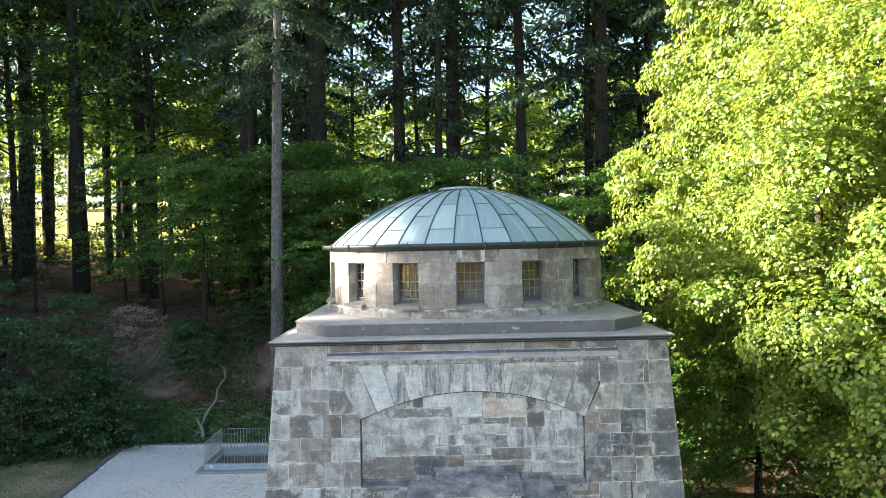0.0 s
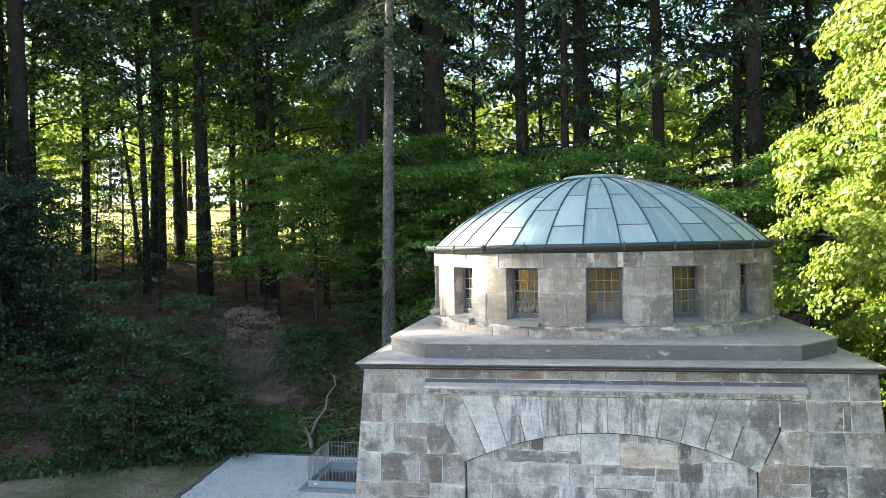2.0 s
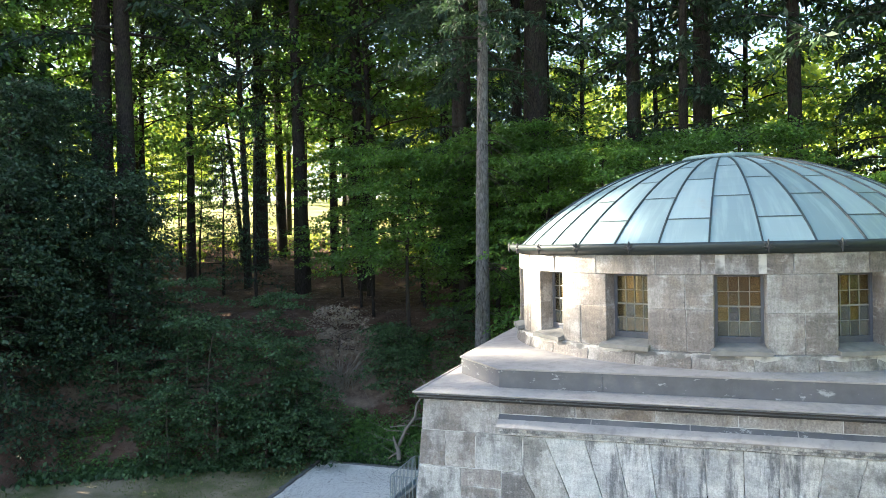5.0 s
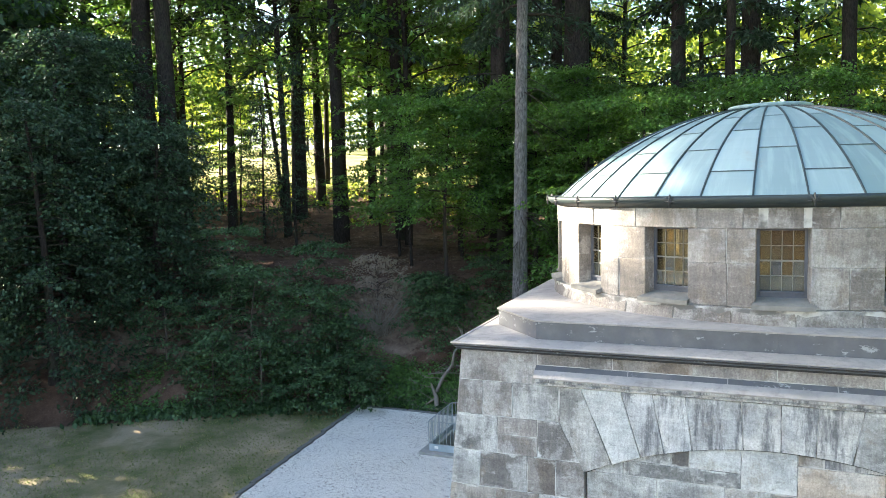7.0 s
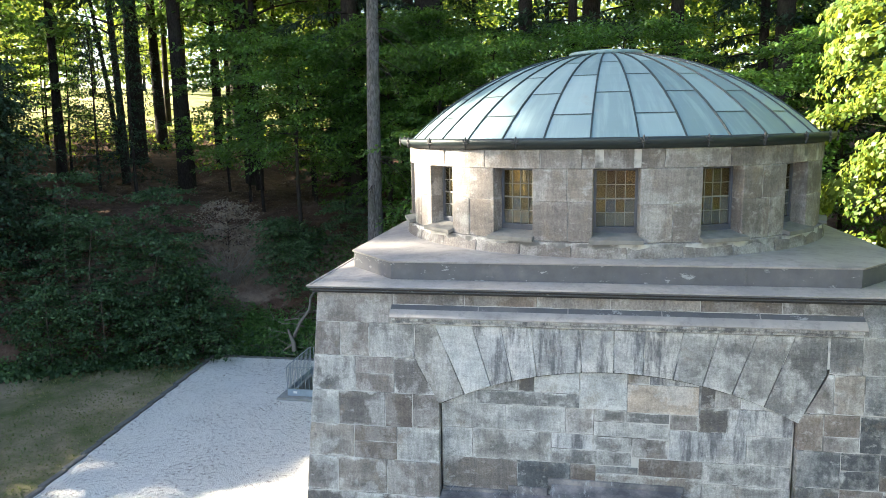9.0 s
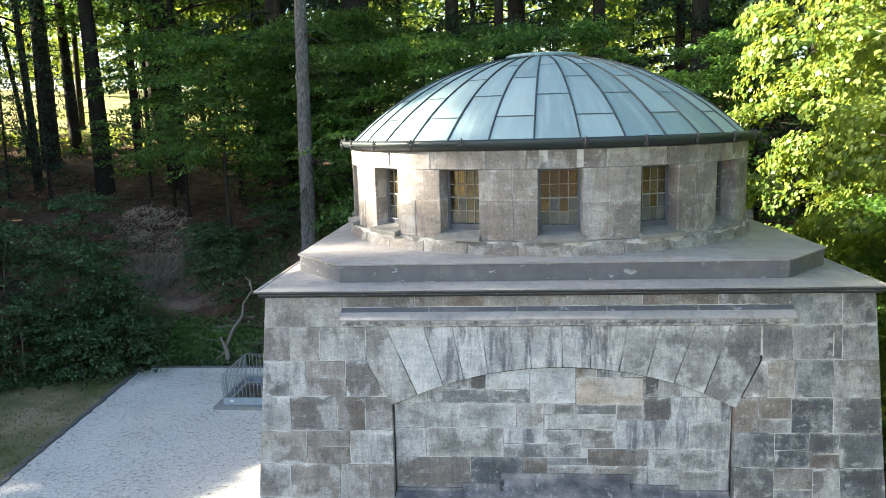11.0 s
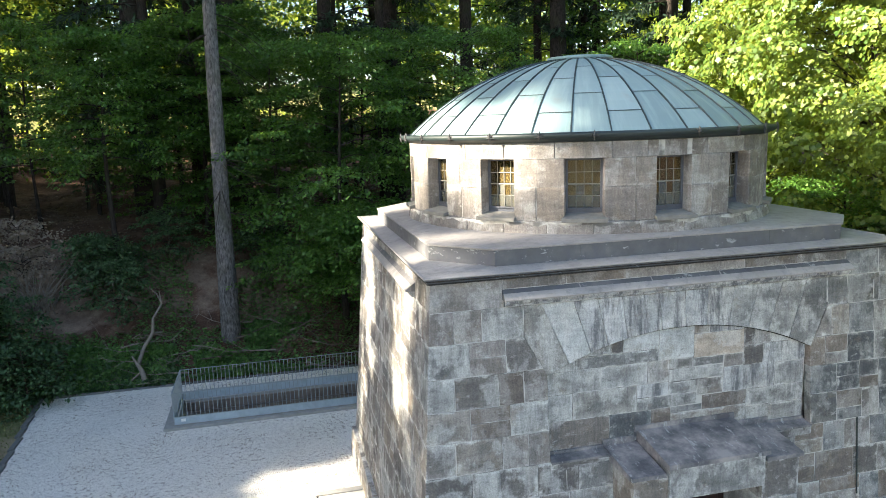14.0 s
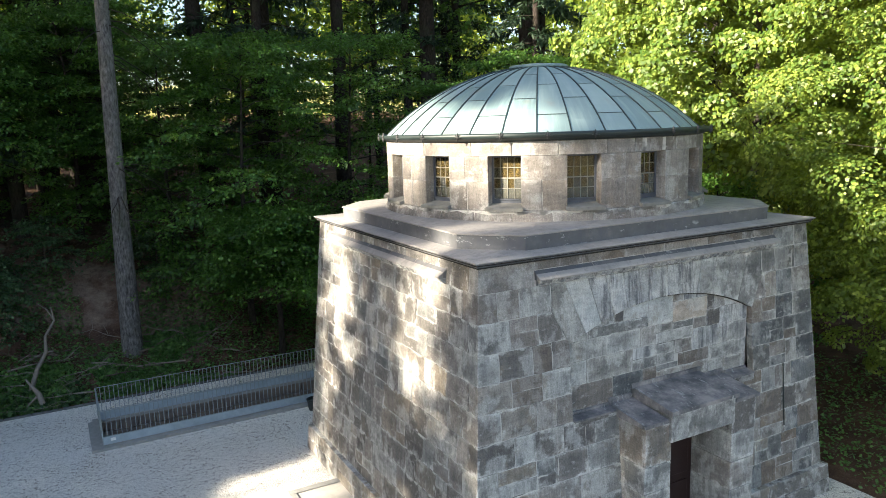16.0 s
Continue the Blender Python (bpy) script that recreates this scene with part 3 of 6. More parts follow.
def front_wall():
    rng = random.Random(11)
    S, C, B, D = M_STONE, M_STONE_COOL, M_STONE_BROWN, M_STONE_DARK
    # piers beside the arch: joints placed to fit the camera's view of the courses
    joints = {10: [-2.86], 9: [-3.61, -3.20, -2.58], 8: [-3.40, -2.86], 7: [-3.64, -2.99, -2.61, -2.24], 6: [-3.43, -2.83, -2.24], 5: [-3.67, -2.97, -2.57, -2.24]}
    halves = {(8, 1), (6, 1)}
    for r, cuts in joints.items():
        z0, z1 = ROWS[r], ROWS[r + 1]
        us = [-edge_x(z1)] + cuts
        for i in range(len(us) - 1):
            dep = (0.45 if r % 2 else 0.26) if i == 0 else 0.14
            sl = -BAT * (z1 - z0) if i == 0 else 0.0
            mat = B if (r, i) in ((6, 1), (7, 2)) else rng.choice((S, C, S, M_STONE_WARM))
            if (r, i) in halves:
                zm = (z0 + z1) / 2 + 0.01
                rect(us[i], us[i + 1], z0, zm, mat, depth=dep)
                rect(us[i], us[i + 1], zm, z1, mat, depth=dep)
            else:
                rect(us[i], us[i + 1], z0, z1, mat, depth=dep, slant0=sl)
    j = JOINT
    block([(-2.86 + j, 4.45 + j), (-2.31 - j, 4.45 + j), (-2.57 - j, 4.94 - j), (-2.86 + j, 4.94 - j)], S)
    for r in range(5, 11):
        z0, z1 = ROWS[r], ROWS[r + 1]
        x0 = {10: 2.90, 9: 2.55, 8: 2.62}.get(r, 2.22)
        fill(x0, edge_x(z1), z0, z1, rng, (D, D, S, B) if r < 8 else (D, S, D), on_front, 0, BAT * (z1 - z0), depth1=0.45 if r % 2 else 0.26, split=0.35, wmin=0.28, wmax=0.62)
    block([(2.30 + j, 4.45 + j), (2.62 - j, 4.45 + j), (2.62 - j, 4.94 - j), (2.55 + j, 4.94 - j)], S)
    # thin course over the hood
    us = [-2.86, -1.9, -0.95, -0.03, 1.05, 2.0, 2.90]
    for i in range(6):
        rect(us[i], us[i + 1], 5.66, TOP, (M_STONE_WARM, B, M_STONE_WARM, M_STONE_WARM, B, S)[i])
    rect(-2.86, 2.90, 5.40, 5.66, S)
    # voussoirs fan out from the flat arch
    top = [-2.29, -1.80, -1.42, -1.03, -0.41, 0.02, 0.41, 0.86, 1.28, 1.72, 2.16]
    low = [-1.90, -1.55, -1.27, -0.95, -0.38, 0.02, 0.38, 0.75, 1.10, 1.45, 1.83]

    def intrados(x):
        return math.sqrt(5.0 ** 2 - x * x) - 0.15
    block([(-2.24, 4.34), (-1.90 - j, intrados(-1.90)), (-2.29 - j, 5.40 - j), (-2.57 + j, 5.40 - j), (-2.57 + j, 4.94)], C, lift=0.004)
    for i in range(len(top) - 1):
        a, b = low[i] + j, low[i + 1] - j
        arc = [(a + (b - a) * k / 4, intrados(a + (b - a) * k / 4)) for k in range(5)]
        block(arc + [(top[i + 1] - j, 5.40 - j), (top[i] + j, 5.40 - j)], M_STONE_WHITE if i == 0 else M_STONE_PALE if i < 7 else C, lift=rng.uniform(0.002, 0.006))
    block([(1.83 + j, intrados(1.83)), (2.22, 4.32), (2.53 - j, 4.94), (2.53 - j, 5.40 - j), (2.16 + j, 5.40 - j)], C, lift=0.004)
    # dark strip painted in for the shade under the arch
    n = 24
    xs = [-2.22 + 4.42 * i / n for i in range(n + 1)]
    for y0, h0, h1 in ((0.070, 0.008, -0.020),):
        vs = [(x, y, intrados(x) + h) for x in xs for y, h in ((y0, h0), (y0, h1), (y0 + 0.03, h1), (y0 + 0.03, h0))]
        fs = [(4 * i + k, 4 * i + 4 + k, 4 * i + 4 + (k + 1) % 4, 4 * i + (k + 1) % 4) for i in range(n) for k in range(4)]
        put("open_joint", mesh_of("open_joint", vs, fs + [(0, 1, 2, 3), tuple(4 * n + k for k in (3, 2, 1, 0))], M_SHADE_GAP), WALL)
    # raised white pointing, smeared over some joints
    for u, z0, z1 in ((-3.20, 4.98, 5.36), (-2.86, 4.50, 4.70), (-3.64, 4.02, 4.40), (-2.61, 4.05, 4.30), (-3.67, 3.06, 3.48), (-3.43, 3.60, 3.85), (-2.97, 3.10, 3.30), (-2.6, 2.2, 2.5), (-3.1, 1.65, 2.0), (-2.0, 2.6, 2.9), (3.42, 4.98, 5.3)):
        w = rng.uniform(0.004, 0.009)
        block([(u - w, z0), (u + w * 0.8, z0 + 0.02), (u + w, z1), (u - w * 0.7, z1 - 0.02)], M_LIME, depth=0.02, ch=0.003, lift=0.008)
    for u0, u1, z in ((-3.60, -3.25, 4.94), (-2.85, -2.6, 4.94), (-2.9, -2.62, 4.45), (-3.3, -3.0, 3.98), (-2.6, -2.28, 3.52), (-3.9, -3.72, 3.98), (-3.0, -2.5, 2.55)):
        w = rng.uniform(0.003, 0.007)
        block([(u0, z - w), (u1, z - w * 0.6), (u1 - 0.02, z + w), (u0 + 0.02, z + w * 0.7)], M_LIME, depth=0.02, ch=0.003, lift=0.008)
    # lower courses beside the porch, and the base
    for r in range(0, 5):
        z0, z1 = ROWS[r], ROWS[r + 1]
        fill(-edge_x(z1), -1.22, z0, z1, rng, (S, S, C), on_front, -BAT * (z1 - z0), 0, depth0=0.45 if r % 2 else 0.26, split=0.25)
        fill(1.46, edge_x(z1), z0, z1, rng, (S, D, B), on_front, 0, BAT * (z1 - z0), depth1=0.45 if r % 2 else 0.26, split=0.4)
    for z0, z1 in ((0.0, 0.32), (0.32, 0.64)):
        fill(-edge_x(z1) - 0.1, -1.22, z0, z1, rng, (S,), lambda u, v, o: on_front(u, v, o + 0.1), -BAT * (z1 - z0), 0, depth0=0.4, depth1=0.2, split=0.0, wmin=0.6, wmax=1.1)
        fill(1.46, edge_x(z1) + 0.1, z0, z1, rng, (S,), lambda u, v, o: on_front(u, v, o + 0.1), 0, BAT * (z1 - z0), depth0=0.2, depth1=0.4, split=0.0, wmin=0.6, wmax=1.1)


def panel_wall():
    """The upright infill under the arch."""
    def on_panel(u, v, out):
        return (u, 0.08 - out, v)
    C, P, W, S = M_STONE_COOL, M_STONE_PALE, M_STONE_WHITE, M_STONE
    upper = [
        (-2.20, -1.20, 4.52, 4.75, C), (-1.20, -0.99, 4.52, 4.85, S), (-0.99, -0.40, 4.52, 4.90, W), (-2.20, -1.77, 4.33, 4.52, C),
        (-1.77, -0.40, 4.33, 4.52, C), (-0.40, 0.20, 4.33, 4.90, W), (0.20, 0.47, 4.69, 4.90, S), (0.47, 1.08, 4.69, 4.90, P),
        (0.20, 1.08, 4.31, 4.69, M_STONE_BEIGE), (1.10, 1.27, 4.42, 4.80, S), (1.27, 1.57, 4.42, 4.75, S), (1.57, 2.20, 4.42, 4.70, W)]
    lower = [
        (-2.23, -1.36, 3.98, 4.33, C), (-1.36, -0.58, 3.98, 4.33, C), (-0.58, -0.22, 3.98, 4.33, S), (-0.22, 0.20, 4.17, 4.33, C),
        (-0.22, 0.73, 3.96, 4.17, C), (0.73, 1.08, 4.10, 4.31, S), (0.20, 0.73, 4.17, 4.31, C), (1.08, 1.44, 4.09, 4.42, S), (1.44, 2.20, 4.08, 4.42, P),
        (-2.23, -1.81, 3.56, 3.98, C), (-1.81, -0.76, 3.56, 3.98, C), (-0.76, -0.22, 3.76, 3.98, P), (-0.76, 0.27, 3.56, 3.76, C)]
    base = [
        (-0.22, 0.27, 3.76, 3.96, C), (0.27, 0.73, 3.69, 3.96, S), (0.73, 1.67, 3.69, 4.10, P), (1.67, 2.20, 3.69, 4.08, C),
        (-2.23, -1.21, 3.10, 3.56, M_STONE_WARM), (-1.21, -0.51, 3.10, 3.56, M_STONE_DARK), (-0.51, -0.18, 3.10, 3.56, M_STONE_BROWN), (-0.18, 0.36, 3.45, 3.56, M_STONE_DARK),
        (0.36, 1.15, 3.45, 3.69, M_STONE_BROWN), (1.15, 2.20, 3.40, 3.69, C), (-0.18, 1.15, 3.0, 3.45, S), (1.15, 2.20, 3.0, 3.40, C), (-2.23, -0.18, 2.95, 3.10, S)]
    rng = random.Random(5)
    vs = [(x, y, z) for y in (0.088, 0.19) for x, z in ((-2.23, 3.0), (2.21, 3.0), (2.21, 4.36), (1.5, 4.68), (0.0, 4.86), (-1.5, 4.68), (-2.23, 4.36))]
    put("pointing", mesh_of("pointing", vs, [tuple(range(7)), tuple(range(13, 6, -1))], M_MORTAR), WALL)
    for group in (upper, lower, base):
        for u0, u1, v0, v1, mat in group:
            rect(u0, u1, v0, v1, mat, on_panel, 0.12, rng.uniform(-0.006, 0.004))


def left_wall():
    rng = random.Random(23)
    for r in range(len(ROWS) - 1):
        z0, z1 = ROWS[r], ROWS[r + 1]
        a = face_y(z1) + (0.45 if r % 2 else 0.26) + 0.004
        fill(a, DEPTH - face_y(z1), z0, z1, rng, (M_STONE, M_STONE, M_STONE, M_STONE_COOL), on_left, 0, BAT * (z1 - z0), split=0.22, wmin=0.34, wmax=0.8)
    for z0, z1 in ((0.0, 0.32), (0.32, 0.64)):
        fill(face_y(z1) + 0.31, DEPTH - face_y(z1), z0, z1, rng, (M_STONE,), lambda u, v, o: on_left(u, v, o + 0.1), 0, BAT * (z1 - z0), split=0.0, wmin=0.6, wmax=1.1)


shell("masonry_core", WALL, M_MORTAR, 0.012, 0.0, TOP)


def pointing():
    """Lime mortar just behind the joints of the front's piers and frieze."""
    j = -0.007
    for poly in ([(-edge_x(0) + .02, 0.0), (-1.0, 0.0), (-1.0, 2.9), (-2.245, 3.0), (-2.245, 4.34), (-2.57, 4.95), (-2.57, 5.0), (-edge_x(5.0) + .02, 5.0)],
                 [(1.2, 0.0), (edge_x(0) - .02, 0.0), (edge_x(5.0) - .02, 5.0), (2.6, 5.0), (2.6, 4.95), (2.31, 4.34), (2.31, 2.7), (1.56, 2.5)],
                 [(-edge_x(5.0) + .02, 5.0), (edge_x(5.0) - .02, 5.0), (edge_x(TOP) - .02, TOP), (-edge_x(TOP) + .02, TOP)]):
        n = len(poly)
        vs = [on_front(u, v, j) for u, v in poly] + [on_front(u, v, j - 0.1) for u, v in poly]
        put("pointing", mesh_of("pointing", vs, [tuple(range(n)), tuple(range(2 * n - 1, n - 1, -1))] + [(i, i + n, (i + 1) % n + n, (i + 1) % n) for i in range(n)], M_MORTAR), WALL)


def right_back_walls():
    """The two walls seen least: coursed blocks in one mesh."""
    rng = random.Random(31)
    chunks = []
    for place, span in ((lambda u, v, o: (edge_x(v) + o, u, v), lambda z: (face_y(z), DEPTH - face_y(z))), (lambda u, v, o: (u, DEPTH - face_y(v) + o, v), lambda z: (-edge_x(z), edge_x(z)))):
        zs = [0.0, 0.32] + ROWS
        for z0, z1 in zip(zs, zs[1:]):
            a, b = span(z1)
            a, b = a + 0.27 if b < 6.5 or b > 7 else a, b
            u = a
            while u < b - 0.2:
                w = min(rng.uniform(0.4, 0.9), b - u)
                chunks.append(prism([(u + .006, z0 + .006), (u + w - .006, z0 + .006), (u + w - .006, z1 - .006), (u + .006, z1 - .006)], 0.1, 0.012, place))
                u += w
    vs, fs = join(chunks)
    return tagged(put("side_masonry", mesh_of("side_masonry", vs, fs, M_STONE), WALL), kind="stuff")


def hood(name, a, b, place, z):
    """A straight hood moulding with a sloping lead cap."""
    prof_stone = [(-0.05, z), (0.05, z), (0.06, z + 0.025), (0.10, z + 0.05), (0.10, z + 0.085), (-0.05, z + 0.085)]
    prof_lead = [(-0.02, z + 0.089), (0.135, z + 0.089), (0.14, z + 0.105), (0.13, z + 0.118), (0.0, z + 0.235), (-0.02, z + 0.235)]
    ob = new(name)
    ob.parent = MAUSOLEUM
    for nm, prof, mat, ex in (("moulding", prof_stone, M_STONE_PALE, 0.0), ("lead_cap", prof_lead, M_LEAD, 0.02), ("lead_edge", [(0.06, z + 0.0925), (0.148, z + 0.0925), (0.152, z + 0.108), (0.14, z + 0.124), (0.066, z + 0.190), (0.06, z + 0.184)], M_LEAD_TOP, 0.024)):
        n = len(prof)
        vs = [place(a - ex, v, o) for o, v in prof] + [place(b + ex, v, o) for o, v in prof]
        fs = [tuple(range(n)), tuple(range(2 * n - 1, n - 1, -1))] + [(i, i + n, (i + 1) % n + n, (i + 1) % n) for i in range(n)]
        put(nm, mesh_of(nm, vs, fs, mat), ob)
    for i in range(1, 5):
        u = a + (b - a) * i / 5
        p = [(0.0, z + 0.234), (0.13, z + 0.118), (0.143, z + 0.107), (0.143, z + 0.122), (0.0, z + 0.246)]
        vs = [place(u - 0.006, v, o) for o, v in p] + [place(u + 0.006, v, o) for o, v in p]
        n = len(p)
        put("lead_lap", mesh_of("lead_lap", vs, [tuple(range(n)), tuple(range(2 * n - 1, n - 1, -1))] + [(k, k + n, (k + 1) % n + n, (k + 1) % n) for k in range(n)], M_LEAD_TOP), ob)


def cornice_and_plinth():
    ob = new("cornice")
    ob.parent = MAUSOLEUM
    prof = [(-0.3, 5.832), (-0.055, 5.832), (-0.03, 5.836), (-0.016, 5.846), (-0.03, 5.857), (-0.10, 5.859), (-0.10, 5.876), (0.004, 5.878), (0.016, 5.886), (0.012, 5.894), (-0.3, 5.908)]
    vs, fs = sweep_rect(prof, -4.0, 4.0, 0.0, DEPTH)
    put("moulding", mesh_of("moulding", vs, fs, M_LEAD), ob)
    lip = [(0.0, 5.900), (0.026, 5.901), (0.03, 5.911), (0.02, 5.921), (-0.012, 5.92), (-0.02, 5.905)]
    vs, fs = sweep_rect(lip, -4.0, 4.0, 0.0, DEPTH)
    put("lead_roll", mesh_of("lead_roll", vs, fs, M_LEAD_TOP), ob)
    # dark strips take the place of shade between the cornice rolls
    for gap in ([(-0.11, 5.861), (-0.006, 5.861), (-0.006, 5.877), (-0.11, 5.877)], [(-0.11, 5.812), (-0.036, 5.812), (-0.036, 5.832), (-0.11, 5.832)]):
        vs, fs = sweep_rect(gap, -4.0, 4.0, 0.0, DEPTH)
        put("black_joint", mesh_of("black_joint", vs, fs, M_SHADE_GAP), ob)

    def octa(o, z):
        x, k, y0, y1 = 3.70 + o, 0.78, 0.265 - o, DEPTH - 0.265 + o
        return [(-x + k, y0, z), (x - k, y0, z), (x, y0 + k + 0.06, z), (x, y1 - k - 0.06, z), (x - k, y1, z), (-x + k, y1, z), (-x, y1 - k - 0.06, z), (-x, y0 + k + 0.06, z)]
    # sloping lead between the cornice and the octagon
    outer = [(-3.985, 0.015, 5.908), (3.985, 0.015, 5.908), (3.985, DEPTH - 0.015, 5.908), (-3.985, DEPTH - 0.015, 5.908)]
    inner = octa(-0.02, 5.965)
    vs = outer + inner
    fs = [(0, 1, 5, 4), (1, 2, 7, 6), (2, 3, 9, 8), (3, 0, 11, 10), (1, 6, 5), (2, 8, 7), (3, 10, 9), (0, 4, 11)]
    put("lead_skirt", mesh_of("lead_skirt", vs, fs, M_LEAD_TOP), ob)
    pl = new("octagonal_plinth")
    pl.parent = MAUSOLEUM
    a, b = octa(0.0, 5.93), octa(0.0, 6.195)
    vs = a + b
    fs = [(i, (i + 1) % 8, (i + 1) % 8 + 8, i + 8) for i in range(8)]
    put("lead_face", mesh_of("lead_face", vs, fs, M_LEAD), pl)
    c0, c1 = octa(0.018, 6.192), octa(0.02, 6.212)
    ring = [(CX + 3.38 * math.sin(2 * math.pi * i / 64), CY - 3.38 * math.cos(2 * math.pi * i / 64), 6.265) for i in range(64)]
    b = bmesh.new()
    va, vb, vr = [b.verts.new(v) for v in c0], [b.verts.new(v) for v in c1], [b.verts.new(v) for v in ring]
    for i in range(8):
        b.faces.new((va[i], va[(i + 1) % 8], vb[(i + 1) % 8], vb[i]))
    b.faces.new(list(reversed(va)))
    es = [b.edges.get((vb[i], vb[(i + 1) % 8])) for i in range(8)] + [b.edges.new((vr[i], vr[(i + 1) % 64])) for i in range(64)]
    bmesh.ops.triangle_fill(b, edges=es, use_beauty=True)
    part("lead_top", b, M_LEAD_TOP, pl, "pale lead roof of the plinth")
    # upright laps on the lead faces
    for x in (-1.6, 0.0, 1.6):
        bb = bmesh.new()
        box(bb, x - 0.012, x + 0.012, 0.258, 0.27, 5.95, 6.19, 0.003)
        part("lead_lap", bb, M_LEAD, pl)


def curved(r0, r1, a0, a1, z0, z1, ch=0.01, n=3, flare=0.0):
    """A block of a round wall between two angles (degrees from the front)."""
    sec = [(r0, z0), (r1 - ch, z0), (r1, z0 + ch), (r1 - flare, z1 - ch), (r1 - ch - flare, z1), (r0, z1)]
    da = math.degrees(0.004 / r1)
    vs, fs = [], []
    k = len(sec)
    for i in range(n + 1):
        e = min(0.2, math.degrees(ch / r1) / max(0.1, a1 - a0))
        u = (0.0 if i == 0 else 1.0 if i == n else e if i == 1 else 1 - e if i == n - 1 else e + (1 - 2 * e) * (i - 1) / (n - 2)) if n > 3 else i / n
        t = radians(a0 + da + (a1 - a0 - 2 * da) * u)
        shrink = ch if i in (0, n) else 0.0
        for r, z in sec:
            rr = r - (shrink if r > r0 else 0)
            vs.append((CX + rr * math.sin(t), CY - rr * math.cos(t), z))
    for i in range(n):
        for s in range(k):
            q = (s + 1) % k
            fs.append((i * k + s, (i + 1) * k + s, (i + 1) * k + q, i * k + q))
    fs += [tuple(range(k - 1, -1, -1)), tuple(n * k + s for s in range(k))]
    return vs, fs


DRUM_R = 3.34
STEP = 24.0
HALF = 5.05
W0, W1 = 6.50, 7.41


def drum():
    ob = new("drum")
    ob.parent = MAUSOLEUM
    rng = random.Random(8)

    def stone(a0, a1, z0, z1, mat, r=DRUM_R, flare=0.0, r0=2.95):
        vs, fs = curved(r0, r + rng.uniform(-0.002, 0.004), a0, a1, z0, z1, 0.008, 4, flare)
        put("stone", mesh_of("stone", vs, fs, mat), ob)
    mats = (M_STONE_WARM,)
    for i in range(30):
        stone(i * 12.0 + 3, i * 12.0 + 15, 6.22, 6.45, rng.choice(mats), 3.425, 0.05)
    for i in range(15):
        c = i * STEP + 0.6
        stone(c - HALF - 0.3, c + HALF + 0.3, 6.452, W0, M_STONE_WARM, DRUM_R - 0.02)
        p0, p1 = c + HALF, c + STEP - HALF
        zj = 6.95 + rng.choice((0.0, 0.0, 0.03))
        m1, m2 = p0 + (p1 - p0) * rng.uniform(0.42, 0.62), p0 + (p1 - p0) * rng.uniform(0.38, 0.6)
        stone(p0, m1, 6.452, zj, rng.choice(mats), flare=0.0)
        stone(m1, p1, 6.452, zj, rng.choice(mats))
        if rng.random() < 0.35:
            stone(p0, p1, zj, W1, rng.choice(mats))
        else:
            stone(p0, m2, zj, W1, rng.choice(mats))
            stone(m2, p1, zj, W1, rng.choice(mats))
        vs, fs = curved(2.99, DRUM_R - 0.006, p0 + 0.15, p1 - 0.15, 6.45, W1, 0.002, 4)
        put("pointing", mesh_of("pointing", vs, fs, M_MORTAR), ob)
        for z0, z1, rr in ((W1 + 0.01, 7.655, DRUM_R - 0.003), (6.23, 6.44, 3.39)):
            vs, fs = curved(2.99, rr, c - STEP / 2 - 0.2, c + STEP / 2 + 0.2, z0, z1, 0.001, 5)
            put("pointing", mesh_of("pointing", vs, fs, M_MORTAR), ob)
    cuts = [-7.0]
    while cuts[-1] < 353 - 8:
        cuts.append(cuts[-1] + rng.uniform(12, 21))
    cuts[-1] = 353.0
    for p, q in zip(cuts, cuts[1:]):
        stone(p, q, W1 + 0.002, 7.66, rng.choice(mats), DRUM_R + 0.004)
    # plastered inside; an added dark disc stands in for the unlit depth below
    n = 60
    vs = [(CX + 2.94 * math.sin(2 * math.pi * i / n), CY - 2.94 * math.cos(2 * math.pi * i / n), z) for z in (7.412, 7.9) for i in range(n)]
    put("plaster_ring", mesh_of("plaster_ring", vs, [(i, (i + 1) % n, (i + 1) % n + n, i + n) for i in range(n)], M_OCHRE, True), ob)
    b = bmesh.new()
    bmesh.ops.create_circle(b, cap_ends=True, segments=48, radius=3.1, matrix=Matrix.Translation((CX, CY, 6.30)))
    part("gallery_floor", b, M_PIT, ob)


